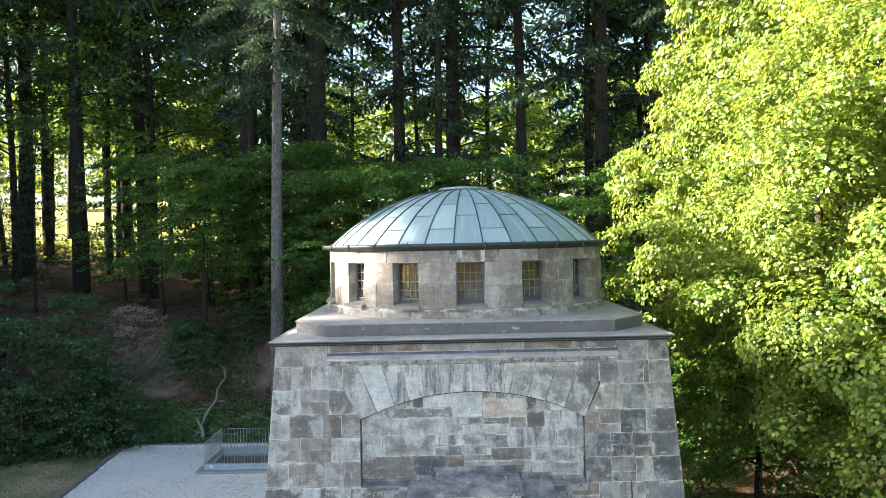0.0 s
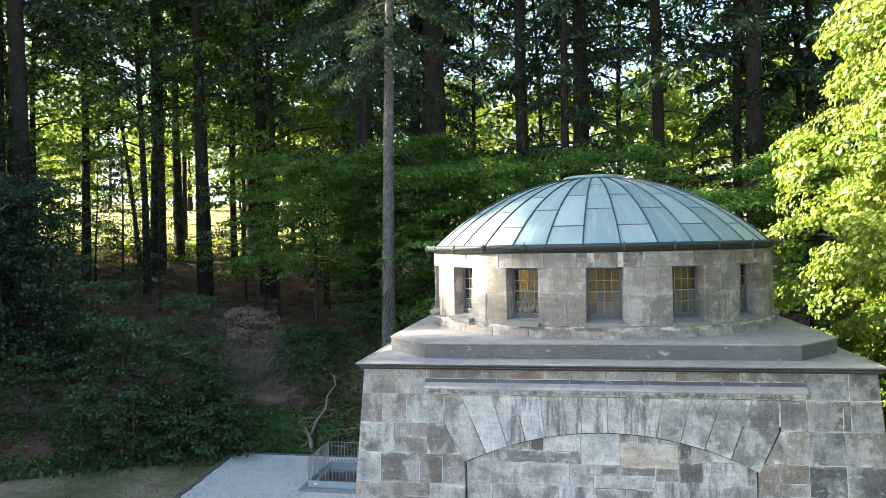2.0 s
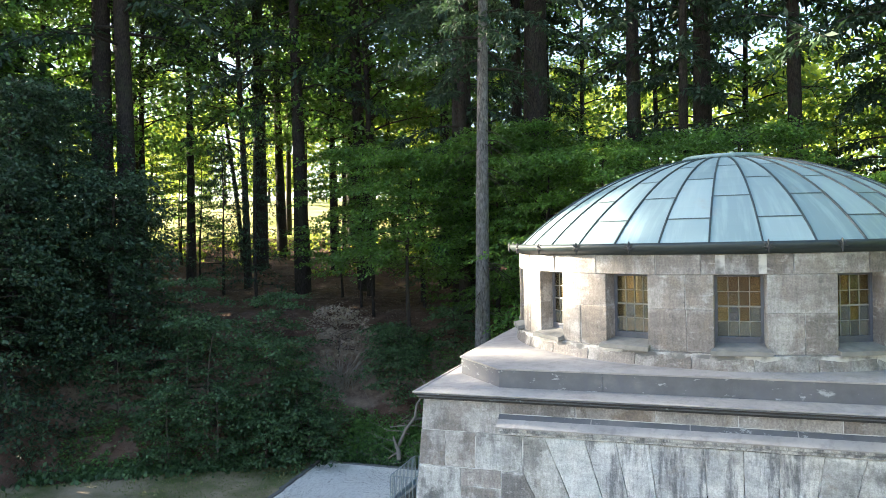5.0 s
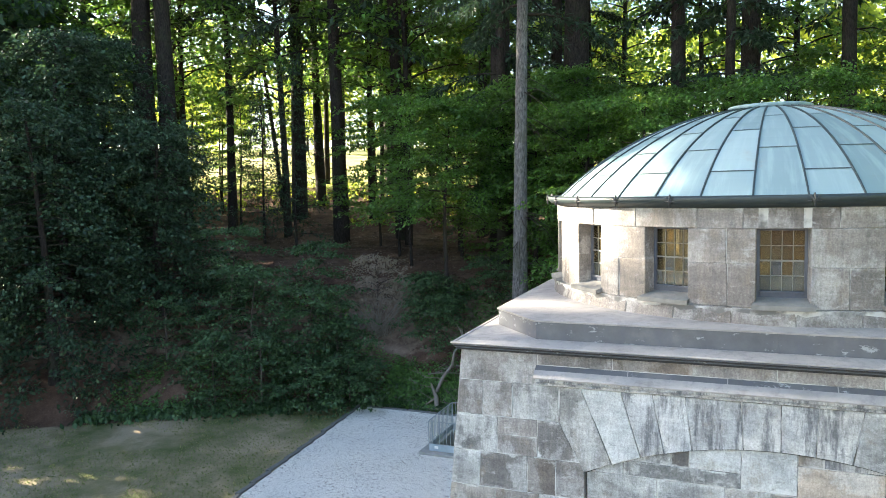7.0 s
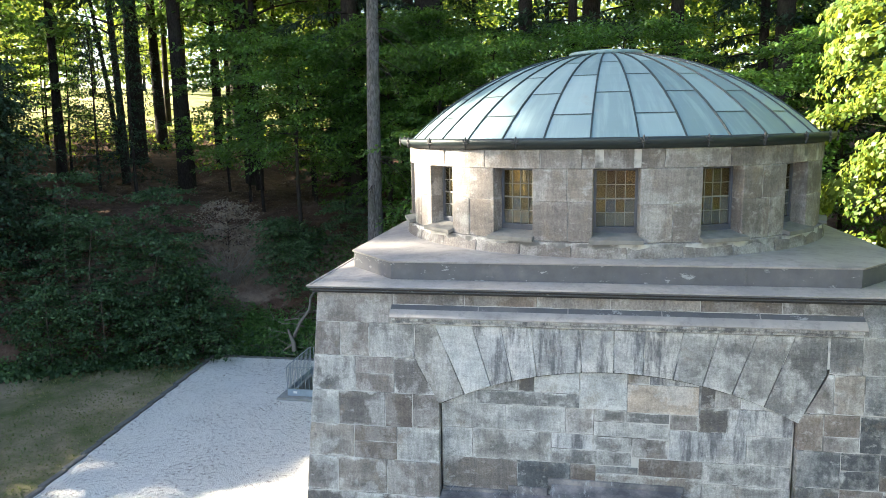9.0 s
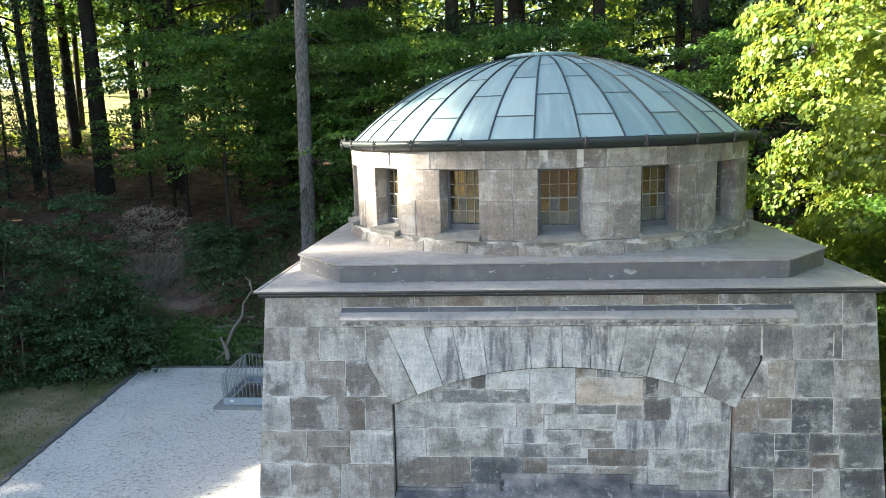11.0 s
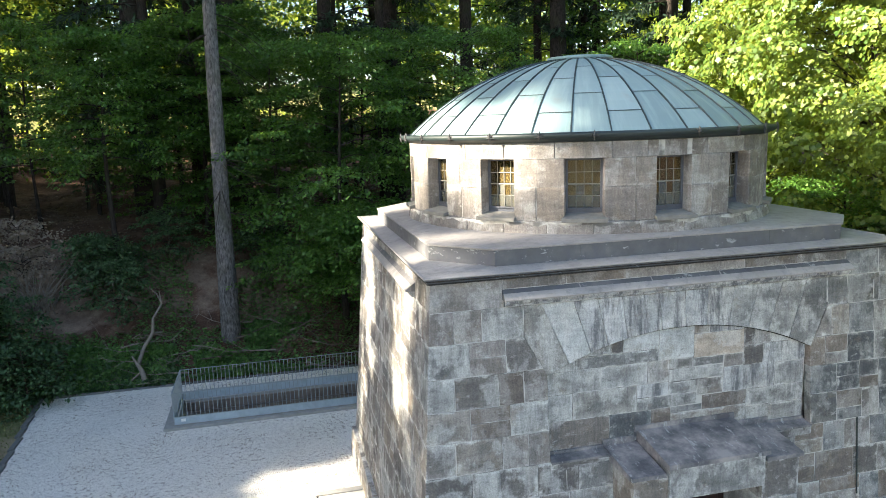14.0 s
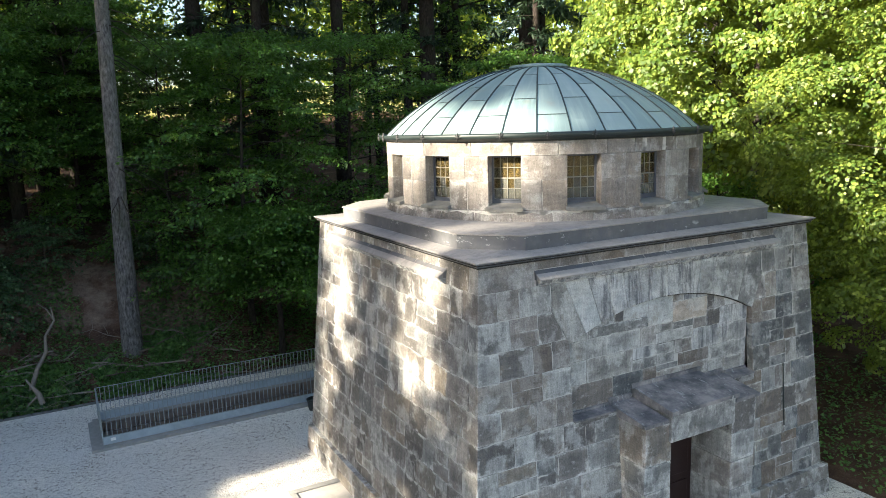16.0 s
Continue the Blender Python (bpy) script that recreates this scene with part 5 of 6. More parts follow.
class Tree:
    """A trunk with limbs and a crown of leaf sprays, grown about the origin."""

    def __init__(self, seed):
        self.r = np.random.RandomState(seed)
        self.wood = []
        self.C, self.A, self.N, self.S = [], [], [], []

    def limb(self, pts, r0, r1, sides=5):
        n = len(pts)
        self.wood.append(tube(pts, [r0 + (r1 - r0) * i / (n - 1) for i in range(n)], sides))

    def trunk(self, h, r, lean=(0.0, 0.0), sides=10, flare=1.5, top=0.15, bend=0.15):
        k = 10
        self.h = h
        ph = self.r.uniform(0, 6)
        pts = []
        for i in range(k + 1):
            t = i / k
            pts.append((lean[0] * t * h + bend * math.sin(ph + 3 * t) * t, lean[1] * t * h + bend * math.cos(ph + 2.5 * t) * t, h * t))
        rad = [r * ((flare if i == 0 else 1.12 if i == 1 and flare > 1 else 1.0) * (1 - (1 - top) * i / k)) for i in range(k + 1)]
        pts.insert(1, tuple(0.96 * a + 0.04 * b for a, b in zip(pts[0], pts[1])))
        rad.insert(1, r * (1 + (flare - 1) * 0.35))
        pts[0] = (pts[0][0], pts[0][1], -0.5)
        self.pts = pts
        self.wood.append(tube(pts, rad, sides))

    def at(self, z):
        for a, b in zip(self.pts, self.pts[1:]):
            if a[2] <= z <= b[2]:
                t = (z - a[2]) / (b[2] - a[2])
                return np.array([a[i] + t * (b[i] - a[i]) for i in range(3)])
        return np.array(self.pts[-1])

    def spray(self, c, out, rad, n, size, flat=0.25, droop=0.25, tilt=0.5):
        """n leaves in a flat, slightly drooping fan round c, pointing along out."""
        r = self.r
        side = np.cross((0, 0, 1.0), out)
        side /= max(1e-6, np.linalg.norm(side))
        q = r.uniform(0, 1, n) ** 0.5
        a = r.uniform(0, 2 * np.pi, n)
        x, y = q * np.cos(a) * rad, q * np.sin(a) * rad * 0.75
        P = np.asarray(c) + np.outer(x, out) + np.outer(y, side)
        P[:, 2] += r.normal(0, flat * rad * 0.5, n) - droop * (x / rad).clip(-0.3) ** 2 * rad
        ax = np.outer(0.4 + x / rad, out) + np.outer(y / rad, side) + r.normal(0, 0.55, (n, 3))
        ax[:, 2] -= 0.35
        nm = r.normal(0, tilt, (n, 3))
        nm[:, 2] += 1
        self.C.append(P), self.A.append(ax), self.N.append(nm), self.S.append(size * r.uniform(0.7, 1.25, n))

    def broad(self, z0, z1, width, limbs, sprays, n, size, rad=0.6, rise=0.25, lr=0.05, shape=0.6, flat=0.25, tilt=0.5, offs=(0, 0), hang=0.0, lift=0.35):
        """Limbs all round the trunk between two heights, with sprays along their outer part."""
        r = self.r
        for i in range(limbs):
            t = (i + r.uniform(0, 1)) / limbs
            z = z0 + (z1 - z0) * t
            base = self.at(min(z, self.h * 0.96))
            a = i * 2.4 + r.uniform(-0.5, 0.5)
            prof = math.sin(math.pi * min(1.0, (t + 0.12) / 1.12) ** shape) ** 0.7
            ln = width * (0.35 + 0.65 * prof) * r.uniform(0.65, 1.12)
            d = np.array([math.cos(a), math.sin(a), 0.0])
            up = rise + 0.5 * t
            pts = []
            for k in range(5):
                s = k / 4
                p = base + d * ln * s + np.array([offs[0] * s, offs[1] * s, ln * (up * s - (0.35 + hang) * s * s)])
                pts.append(tuple(p))
            self.limb(pts, lr * (1.2 - 0.7 * t), 0.008)
            for j in range(sprays):
                s = 0.3 + 0.75 * (j + r.uniform(0, 1)) / sprays
                k = min(3, int(s * 4))
                f = s * 4 - k
                p = np.array(pts[k]) * (1 - f) + np.array(pts[k + 1]) * f
                da = r.uniform(-1.2, 1.2)
                o = np.array([math.cos(a + da), math.sin(a + da), r.uniform(-0.25, 0.15)])
                c = p + o * r.uniform(0.1, 0.9) * rad * 1.3 + np.array([0, 0, r.uniform(-lift, lift * 0.8) * rad])
                self.spray(c, o / np.linalg.norm(o), rad * r.uniform(0.7, 1.25), n, size, flat, tilt=tilt)

    def tufts(self, z0, z1, width, count, n, size, lo=0.5, hi=1.0, lr=0.04, bare=None, sunward=0.3):
        """A round crown of domed leaf tufts on limbs: leaves lie on the outer, upper side of each tuft, and leave shade behind them. bare: where the crown is cut away on the side of -x, as x, height and fall."""
        r = self.r
        for i in range(count):
            t = (i + r.uniform(0, 1)) / count
            z = z0 + (z1 - z0) * t
            a = i * 2.39996 + r.uniform(-0.4, 0.4)
            w = width * math.sin(math.pi * (0.16 + 0.80 * t)) ** 0.65 * (1 + 0.22 * math.sin(3 * a + 1.3 * z) * math.cos(0.9 * z + a))
            d = np.array([math.cos(a), math.sin(a), 0.0])
            base = self.at(min(max(0.3, z - 0.35 * w), self.h * 0.97))
            axis = self.at(min(z, self.h * 0.97))
            c = np.array([axis[0], axis[1], z]) + d * w * r.uniform(0.62, 1.06)
            if bare and c[2] < bare[1] - (c[0] - bare[0]) * bare[2]:
                continue
            if i % 9 == 0:
                mid = (base + c) / 2 + np.array([0, 0, 0.08 * w]) + r.normal(0, 0.12, 3)
                self.limb([tuple(base), tuple(mid), tuple(c)], lr * (1.2 - 0.7 * t), 0.008)
            out = d * 0.8 + np.array([0, 0, 0.35 + 0.7 * t])
            out /= np.linalg.norm(out)
            rad = r.uniform(lo, hi)
            v = unit(r.normal(0, 1, (n, 3)))
            dot = v @ out
            v = np.where((dot < -0.25)[:, None], -v, v)
            P = c + v * rad * r.uniform(0.72, 1.08, (n, 1)) * np.array([1.1, 1.1, 0.62])
            nm = v * 0.8 + np.array([-sunward, 0, 0.45]) + r.normal(0, 0.33, (n, 3))
            ax = np.cross(nm, r.normal(0, 1, (n, 3))) + v * 0.4
            ax[:, 2] -= 0.45
            self.C.append(P), self.A.append(ax), self.N.append(nm), self.S.append(size * r.uniform(0.65, 1.25, n))

    def conifer(self, z0, z1, width, limbs, sprays, n, size, droop=0.35, lr=0.035):
        r = self.r
        for i in range(limbs):
            t = (i + r.uniform(0, 1)) / limbs
            z = z0 + (z1 - z0) * t
            base = self.at(z)
            a = i * 2.4 + r.uniform(-0.6, 0.6)
            ln = width * (1 - 0.75 * t) * r.uniform(0.7, 1.15)
            d = np.array([math.cos(a), math.sin(a), 0.0])
            pts = [tuple(base + d * ln * s + np.array([0, 0, ln * (0.12 * s - droop * s * s)])) for s in (0, 0.25, 0.5, 0.75, 1)]
            self.limb(pts, lr * (1.2 - 0.8 * t), 0.006, 4)
            for j in range(sprays):
                s = 0.22 + 0.8 * (j + r.uniform(0, 1)) / sprays
                k = min(3, int(s * 4))
                f = s * 4 - k
                p = np.array(pts[k]) * (1 - f) + np.array(pts[k + 1]) * f
                da = r.choice((-1, 1)) * r.uniform(0.2, 1.0)
                o = np.array([math.cos(a + da), math.sin(a + da), -0.25])
                self.spray(p + o * 0.25 * (1.2 - s), o / np.linalg.norm(o), 0.55 * (1.25 - 0.5 * s), n, size, 0.18, 0.5, 0.45)

    def make(self, name, label, mat_wood, mat_leaf, kind="leaf", category="tree", m=None, group=""):
        ob = tagged(new(name), label, category, group)
        for nm, wood, mat in (("trunk", self.wood[:1], mat_wood), ("limb", self.wood[1:], M_BARK_DARK)):
            if wood:
                v, f = join(wood)
                ws = put(nm, fast_mesh(nm, np.array([tuple(p) for p in v]), np.array(f), mat, True), ob)
                if nm == "limb":
                    tagged(ws, kind="stuff")
        if self.C:
            put("crown", leaves("crown", np.concatenate(self.C), np.concatenate(self.A), np.concatenate(self.N), np.concatenate(self.S), mat_leaf, kind), ob)
        if m is not None:
            ob.matrix_basis = m
        return ob


def planted(x, y, turn=0.0, sink=0.0):
    return pose(x, y, gz(x, y) - sink, 0, 0, turn)


def maples():
    """The sunlit maples close beside the mausoleum, and more of them behind."""
    label = "broad maple in full leaf, crown lit yellow-green by low sun"
    for x, y, h, w, seed, z0, count, size in ((9.6, -1.6, 15.5, 5.0, 41, 1.6, 560, 0.084), (10.3, 6.4, 17.0, 5.2, 42, 2.2, 600, 0.125)):
        t = Tree(seed)
        t.trunk(h * 0.9, 0.2, bend=0.35)
        t.tufts(z0, h, w, count, 320 if size < 0.1 else 210, size, 0.35, 0.85, 0.022, (-4.6, 6.3, 2.1) if size < 0.1 else None, 0.3 if size < 0.1 else 0.9)
        t.make("maple_tree", label, M_BARK_DARK, M_MAPLE, "maple", m=planted(x, y))
    t = Tree(43)
    t.trunk(15, 0.22, sides=8, bend=0.4)
    t.tufts(1.5, 17, 5.4, 230, 110, 0.19, 0.6, 1.15, 0.05, None, 0.9)
    back = t.make("maple_tree", label, M_BARK_DARK, M_MAPLE, "maple", m=planted(16.5, 3.0, 80), group="maples behind")
    for x, y, turn in ((15.5, 13.0, 10), (20.0, 18.5, 300), (17.5, -4.0, 40), (13.2, 10.4, 150), (20.5, 9.0, 210), (24.5, 14.0, 265)):
        copy_thing(back, planted(x, y, turn))


def understory():
    """Young beeches on the bank with layered sprays."""
    # the beech at x 8.4 is added, dark in place of shaded maple leaves
    spots = ((-11.6, 18.9, 9.4, 2.2, 51, 3.4), (-3.6, 16.2, 10.5, 3.2, 52, 0.9), (0.8, 17.2, 10.5, 3.6, 53, 2.0), (5.2, 15.4, 10.0, 3.4, 54, 1.5), (-8.6, 21.8, 9.0, 3.3, 55, 2.6), (-2.0, 22.5, 8.5, 3.4, 56, 1.0), (8.4, 6.4, 6.6, 2.8, 62, 0.2), (-3.0, 14.8, 5.5, 2.0, 58, 1.6), (2.5, 14.6, 7.0, 2.6, 59, 1.0), (7.6, 15.2, 11.5, 3.2, 60, 1.0), (-5.6, 18.8, 9.0, 2.6, 67, 0.2), (-9.8, 24.2, 9.0, 2.8, 68, 0.2), (-6.8, 22.5, 9.5, 2.8, 69, 0.2))
    for x, y, h, w, seed, low in spots:
        t = Tree(seed)
        t.trunk(h * 0.92, 0.11, bend=0.3)
        near = x > 7.9
        if near:
            t.broad(0.8 + low, h, w, 54, 9, 64, 0.105, 0.62, 0.18, 0.03, 0.5, 0.16, 0.4, hang=0.12)
        else:
            t.broad(0.8 + low, h, w * 1.08, 36, 7, 76, 0.128, 0.80, 0.16, 0.03, 0.5, 0.09, 0.34, hang=0.16, lift=0.2)
        t.make("beech_tree", "young beech with layered dark green sprays", M_BARK_DARK, M_BEECH, m=planted(x, y))


def main_trunk():
    t = Tree(61)
    t.trunk(24, 0.295, lean=(0.016, 0.004), sides=16, flare=1.35, top=0.35, bend=0.1)
    t.conifer(13.0, 24, 3.6, 46, 9, 34, 0.24, 0.5, 0.05)
    r = t.r
    for i in range(16):
        z = r.uniform(3.0, 11)
        b = t.at(z)
        a = r.uniform(-2.6, 0.4)
        pts = [tuple(b)]
        d = np.array([math.cos(a), math.sin(a), r.uniform(-0.3, 0.1)])
        for k in range(5):
            d = d + r.normal(0, 0.18, 3) + np.array([0, 0, -0.22])
            pts.append(tuple(np.array(pts[-1]) + d * r.uniform(0.25, 0.5)))
        t.limb(pts, 0.02, 0.004, 4)
    t.make("fir_tree", "tall fir with grey furrowed trunk and dead lower branches", M_BARK_GREY, M_NEEDLE, "needle", m=planted(-7.66, 15.9, 0, 0.05))


def wood_behind():
    """Dark conifers and bare lower trunks of the wood on the slope."""
    kinds = []
    for seed, h, r, z0, w in ((71, 26, 0.30, 9.0, 4.6), (72, 24, 0.24, 10.5, 4.0), (73, 25, 0.34, 8.0, 5.0), (74, 25, 0.26, 3.5, 3.8)):
        t = Tree(seed)
        t.trunk(h, r, lean=(0.006, 0.004), sides=10, flare=1.4, top=0.3, bend=0.3)
        t.conifer(z0, h, w, 44, 9, 20, 0.36, 0.42, 0.05)
        for i in range(10):
            z = t.r.uniform(3, z0)
            b = t.at(z)
            a = t.r.uniform(0, 6.28)
            t.limb([tuple(b), tuple(b + np.array([math.cos(a), math.sin(a), -0.15]) * 0.7), tuple(b + np.array([math.cos(a + .2), math.sin(a + .2), -0.35]) * 1.4)], 0.02, 0.004, 4)
        kinds.append(t.make("spruce_tree", "tall dark spruce with bare lower trunk on the slope", M_BARK_DARK, M_NEEDLE, "needle", group="spruces of the wood"))
    spots = ((-29.0, 34.5, 0, 1.7), (-22.6, 29.2, 2, 1.35), (-29.6, 38.4, 1, 1.5), (-19.8, 32.0, 1, 1.2), (-11.4, 26.0, 2, 1.3), (-9.4, 29.0, 1, 1), (-7.7, 26.0, 0, 1.3), (-2.8, 26.0, 1, 1.1), (0.05, 26.0, 2, 1.1), (3.9, 26.0, 1, 1), (8.0, 24.0, 2, 1), (-15.2, 34.0, 1, 1),
             (-32.6, 24.0, 0, 1.25), (-30.8, 24.0, 2, 1.25), (-25.4, 42.0, 1, 1.2), (12.5, 22.0, 0, 1), (-31.3, 30.0, 1, 0.8), (-0.8, 23.5, 3, 1), (7.6, 25.5, 3, 1), (11.5, 27.0, 3, 1.1), (-8.2, 33.0, 3, 1), (10.5, 18.5, 3, 0.9), (13.5, 22.0, 3, 1), (-10.6, 23.5, 3, 1.0))
    used = set()
    for i, (x, y, k, size) in enumerate(spots):
        m = planted(x, y, (i * 67) % 360) @ Matrix.Scale(size, 4)
        if k not in used:
            used.add(k)
            kinds[k].matrix_basis = m
        else:
            copy_thing(kinds[k], m)
    # slender leaning stems
    for x, y, lx, seed in ((-30.7, 35.0, 0.10, 81), (-25.3, 40.0, -0.02, 82), (-21.2, 40.0, 0.02, 83), (-2.0, 30.0, 0.03, 84)):
        t = Tree(seed)
        t.trunk(20, 0.17, lean=(-lx, 0.01), sides=8, flare=1.3, top=0.4, bend=0.4)
        t.broad(10, 20, 3.0, 22, 6, 26, 0.26, 0.8, 0.4, 0.04)
        t.make("beech_tree", "slender dark-stemmed beech with high crown in the wood", M_BARK_DARK, M_BEECH, m=planted(x, y))


def young_spruces():
    """Thin spruces with level branches, dark before the clearing."""
    for x, y, h, seed in ((-22.4, 24.0, 10.5, 151), (-27.0, 27.5, 9.0, 152), (-13.6, 26.0, 8.0, 154)):
        t = Tree(seed)
        t.trunk(h, 0.09, sides=7, flare=1.3, top=0.2, bend=0.15)
        t.conifer(1.2, h, 2.0, 52, 5, 13, 0.20, 0.12, 0.018)
        t.make("spruce_tree", "thin young spruce with level dark branches", M_BARK_DARK, M_NEEDLE, "needle", m=planted(x, y), group="young spruces")


def canopy():
    """High-crowned beeches that close the wood above, and unseen trees added to shape the sun."""
    t = Tree(121)
    t.trunk(23, 0.24, sides=8, flare=1.3, top=0.35, bend=0.5)
    t.broad(8.5, 24, 5.2, 46, 8, 20, 0.30, 1.15, 0.4, 0.06, 0.6, 0.3, 0.55)
    first = t.make("beech_tree", "tall beech with high green crown closing the wood", M_BARK_DARK, M_BEECH, group="beeches of the wood")
    # added out of view: narrow crowns that leave tall gaps of sun between them
    label = "tall narrow-crowned beech, unseen, added to shape sun on the walls"
    for x, y, z0, z1, w, limbs, seed in ((-30, 0.5, 9.5, 16.7, 1.8, 60, 122), (-30.6, -0.15, 16.5, 21.6, 1.5, 50, 130), (-32, -4.4, 9.0, 21.9, 3.4, 136, 131), (-32.5, -9.6, 9.0, 22.6, 3.6, 120, 132), (-30.5, 4.35, 11.7, 18.6, 1.05, 42, 123), (-34, 3.4, 21.9, 24.6, 2.4, 26, 128), (-33, 2.5, 18.4, 20.6, 1.0, 5, 129), (-31, 4.8, 11.5, 14.4, 1.5, 30, 134), (-32, 9.2, 9.0, 14.3, 3.0, 44, 124), (-33, -3.2, 9.0, 19.0, 3.0, 46, 125), (-31, 2.2, 8.0, 14.6, 1.2, 36, 126)):
        thin = Tree(seed)
        thin.trunk(z1 * 0.97, 0.13, sides=7, flare=1.3, top=0.3, bend=0.2)
        thin.broad(z0, z1, w, limbs, 5, 26 if z0 > 20 or limbs > 100 else 16, 0.42 if z0 > 20 or limbs > 100 else 0.30, 0.6, 0.3, 0.04, 0.6, 0.3, 0.55)
        thin.make("beech_tree", label, M_BARK_DARK, M_BEECH, m=planted(x, y), group="beeches of the wood")
    # sparse unseen crown, added to weaken the sun on the side wall
    thin = Tree(133)
    thin.trunk(19.2, 0.12, sides=7, flare=1.3, top=0.3, bend=0.2)
    thin.broad(13.5, 19.6, 3.0, 40, 4, 22, 0.16, 0.42, 0.3, 0.02, 0.6, 0.3, 0.7)
    thin.make("beech_tree", "tall thin-crowned beech, unseen, added to dapple the side wall", M_BARK_DARK, M_BEECH, m=planted(-37, 4.4), group="beeches of the wood")
    # dense trees added out of view to keep lawn and gravel shaded
    low = Tree(127)
    low.trunk(10.0, 0.2, sides=7, bend=0.3)
    low.broad(0.3, 10.2, 3.4, 44, 7, 10, 0.46, 0.9, 0.1, 0.04, 0.35, 0.4, 0.6, hang=0.3)
    hedge = low.make("yew_tree", "dense dark evergreen tree, unseen, added to shade lawn and gravel", M_BARK_DARK, M_YEW, m=planted(-31, -13), group="evergreens at the wood's edge")
    for i, (x, y, size) in enumerate(((-31.5, -9, 1), (-31, -5, 1), (-32, -1, 1.15), (-31, 3, 1.0), (-32, 7, 0.85), (-29.5, 9, 0.85), (-30, -3, 0.9), (-29.6, -0.6, 0.8), (-29.5, -5.6, 0.95), (-30, -8, 0.95), (-33, 11, 1.2), (-35, 15, 1.4), (-38, 19, 1.5), (-49, 22, 1.6), (-50, 26, 1.35), (-51, 30, 1.3), (-52, 34, 1.2), (-43, 16, 1.5))):
        copy_thing(hedge, planted(x, y, i * 47) @ Matrix.Scale(size, 4))
    # those far to the left are unseen, added to shade the wood
    spots = ((-36, 29), (-41, 36), (-33, 45), (-24, 36), (-17, 41), (-12, 34), (11, 28), (-46, 26), (-39, 20), (-39, 18), (-44, 14), (-49, 18), (-44, 31), (-20, 48), (-8, 44), (14, 36), (-34, 29), (0.5, 33), (-27, 42), (-22, 38), (-32, 46), (9.5, 34), (3, 39), (-10, 37), (-27, 30), (-18.5, 30), (-36, 18.5), (-40, 21.5), (-37, 24))
    first.matrix_basis = planted(*spots[0])
    for i, (x, y) in enumerate(spots[1:]):
        copy_thing(first, planted(x, y, (i * 59) % 360))


def evergreens():
    """The dark evergreen thicket beside the lawn, and an unseen tree sized to shape the sun."""
    kinds = []
    for seed, h, w in ((91, 10.5, 3.6), (92, 8.0, 3.2)):
        t = Tree(seed)
        t.trunk(h, 0.2, sides=8, bend=0.3)
        t.broad(0.3, h, w, 62, 9, 44, 0.145, 0.6, 0.05, 0.04, 0.35, 0.3, 0.6, hang=0.35)
        kinds.append(t.make("yew_tree", "dense dark evergreen tree beside the lawn", M_BARK_DARK, M_YEW, group="evergreens beside the lawn"))
    # the tree at y 6.2 is out of view, kept low for sunlight
    spots = ((-24.2, 10.2, 0, 1), (-22.8, 14.4, 1, 1), (-27.2, 6.2, 0, 0.78), (-26.5, 13.0, 0, 1.1), (-28.5, 17.5, 0, 1.1))
    used = set()
    for i, (x, y, k, size) in enumerate(spots):
        m = planted(x, y, (i * 83) % 360) @ Matrix.Scale(size, 4)
        if k not in used:
            used.add(k)
            kinds[k].matrix_basis = m
        else:
            copy_thing(kinds[k], m)


def bushes():
    kinds = []
    for seed, h, w in ((101, 2.6, 1.5), (102, 1.8, 1.3)):
        t = Tree(seed)
        t.h = h
        t.pts = [(0, 0, -0.2), (0, 0, h)]
        t.wood.append(tube([(0, 0, -0.2), (0.05, 0, h * 0.5), (0, 0.05, h)], [0.04, 0.03, 0.01], 5))
        t.broad(0.15, h, w, 20, 5, 32, 0.11, 0.44, 0.25, 0.02, 0.5, 0.10, 0.4, hang=0.15, lift=0.15)
        kinds.append(t.make("shrub", "leafy dark green shrub at the foot of the bank", M_TWIG, M_SAPLING, category="shrub", group="shrubs on the bank"))
    spots = ((-16.6, 12.6, 0), (-15.0, 13.2, 1), (-13.6, 13.9, 1), (-18.2, 12.0, 0), (-11.6, 17.4, 1), (-21.0, 12.6, 0), (-9.9, 19.5, 1), (-6.3, 18.6, 1), (6.5, 11.5, 0), (-20.0, 16.0, 1))
    used = set()
    for i, (x, y, k) in enumerate(spots):
        m = planted(x, y, (i * 71) % 360)
        if k not in used:
            used.add(k)
            kinds[k].matrix_basis = m
        else:
            copy_thing(kinds[k], m)


def saplings():
    """Layered young trees at the foot of the bank."""
    for x, y, h, w, seed in ((-17.6, 13.6, 4.6, 2.3, 131), (-15.6, 14.2, 4.0, 2.0, 132), (-14.3, 14.6, 2.8, 1.5, 133), (-19.4, 14.6, 5.2, 2.4, 134), (-16.8, 16.8, 3.6, 1.9, 135), (-12.2, 18.6, 1.8, 1.0, 136)):
        t = Tree(seed)
        t.trunk(h * 0.9, 0.05, sides=6, bend=0.25)
        t.broad(0.3, h, w, 24, 6, 30, 0.12, 0.5, 0.15, 0.02, 0.45, 0.10, 0.4, hang=0.15, lift=0.12)
        t.make("sapling", "young tree with layered blue-green leaf sprays on the bank", M_TWIG, M_SAPLING, category="sapling", m=planted(x, y), group="saplings on the bank")


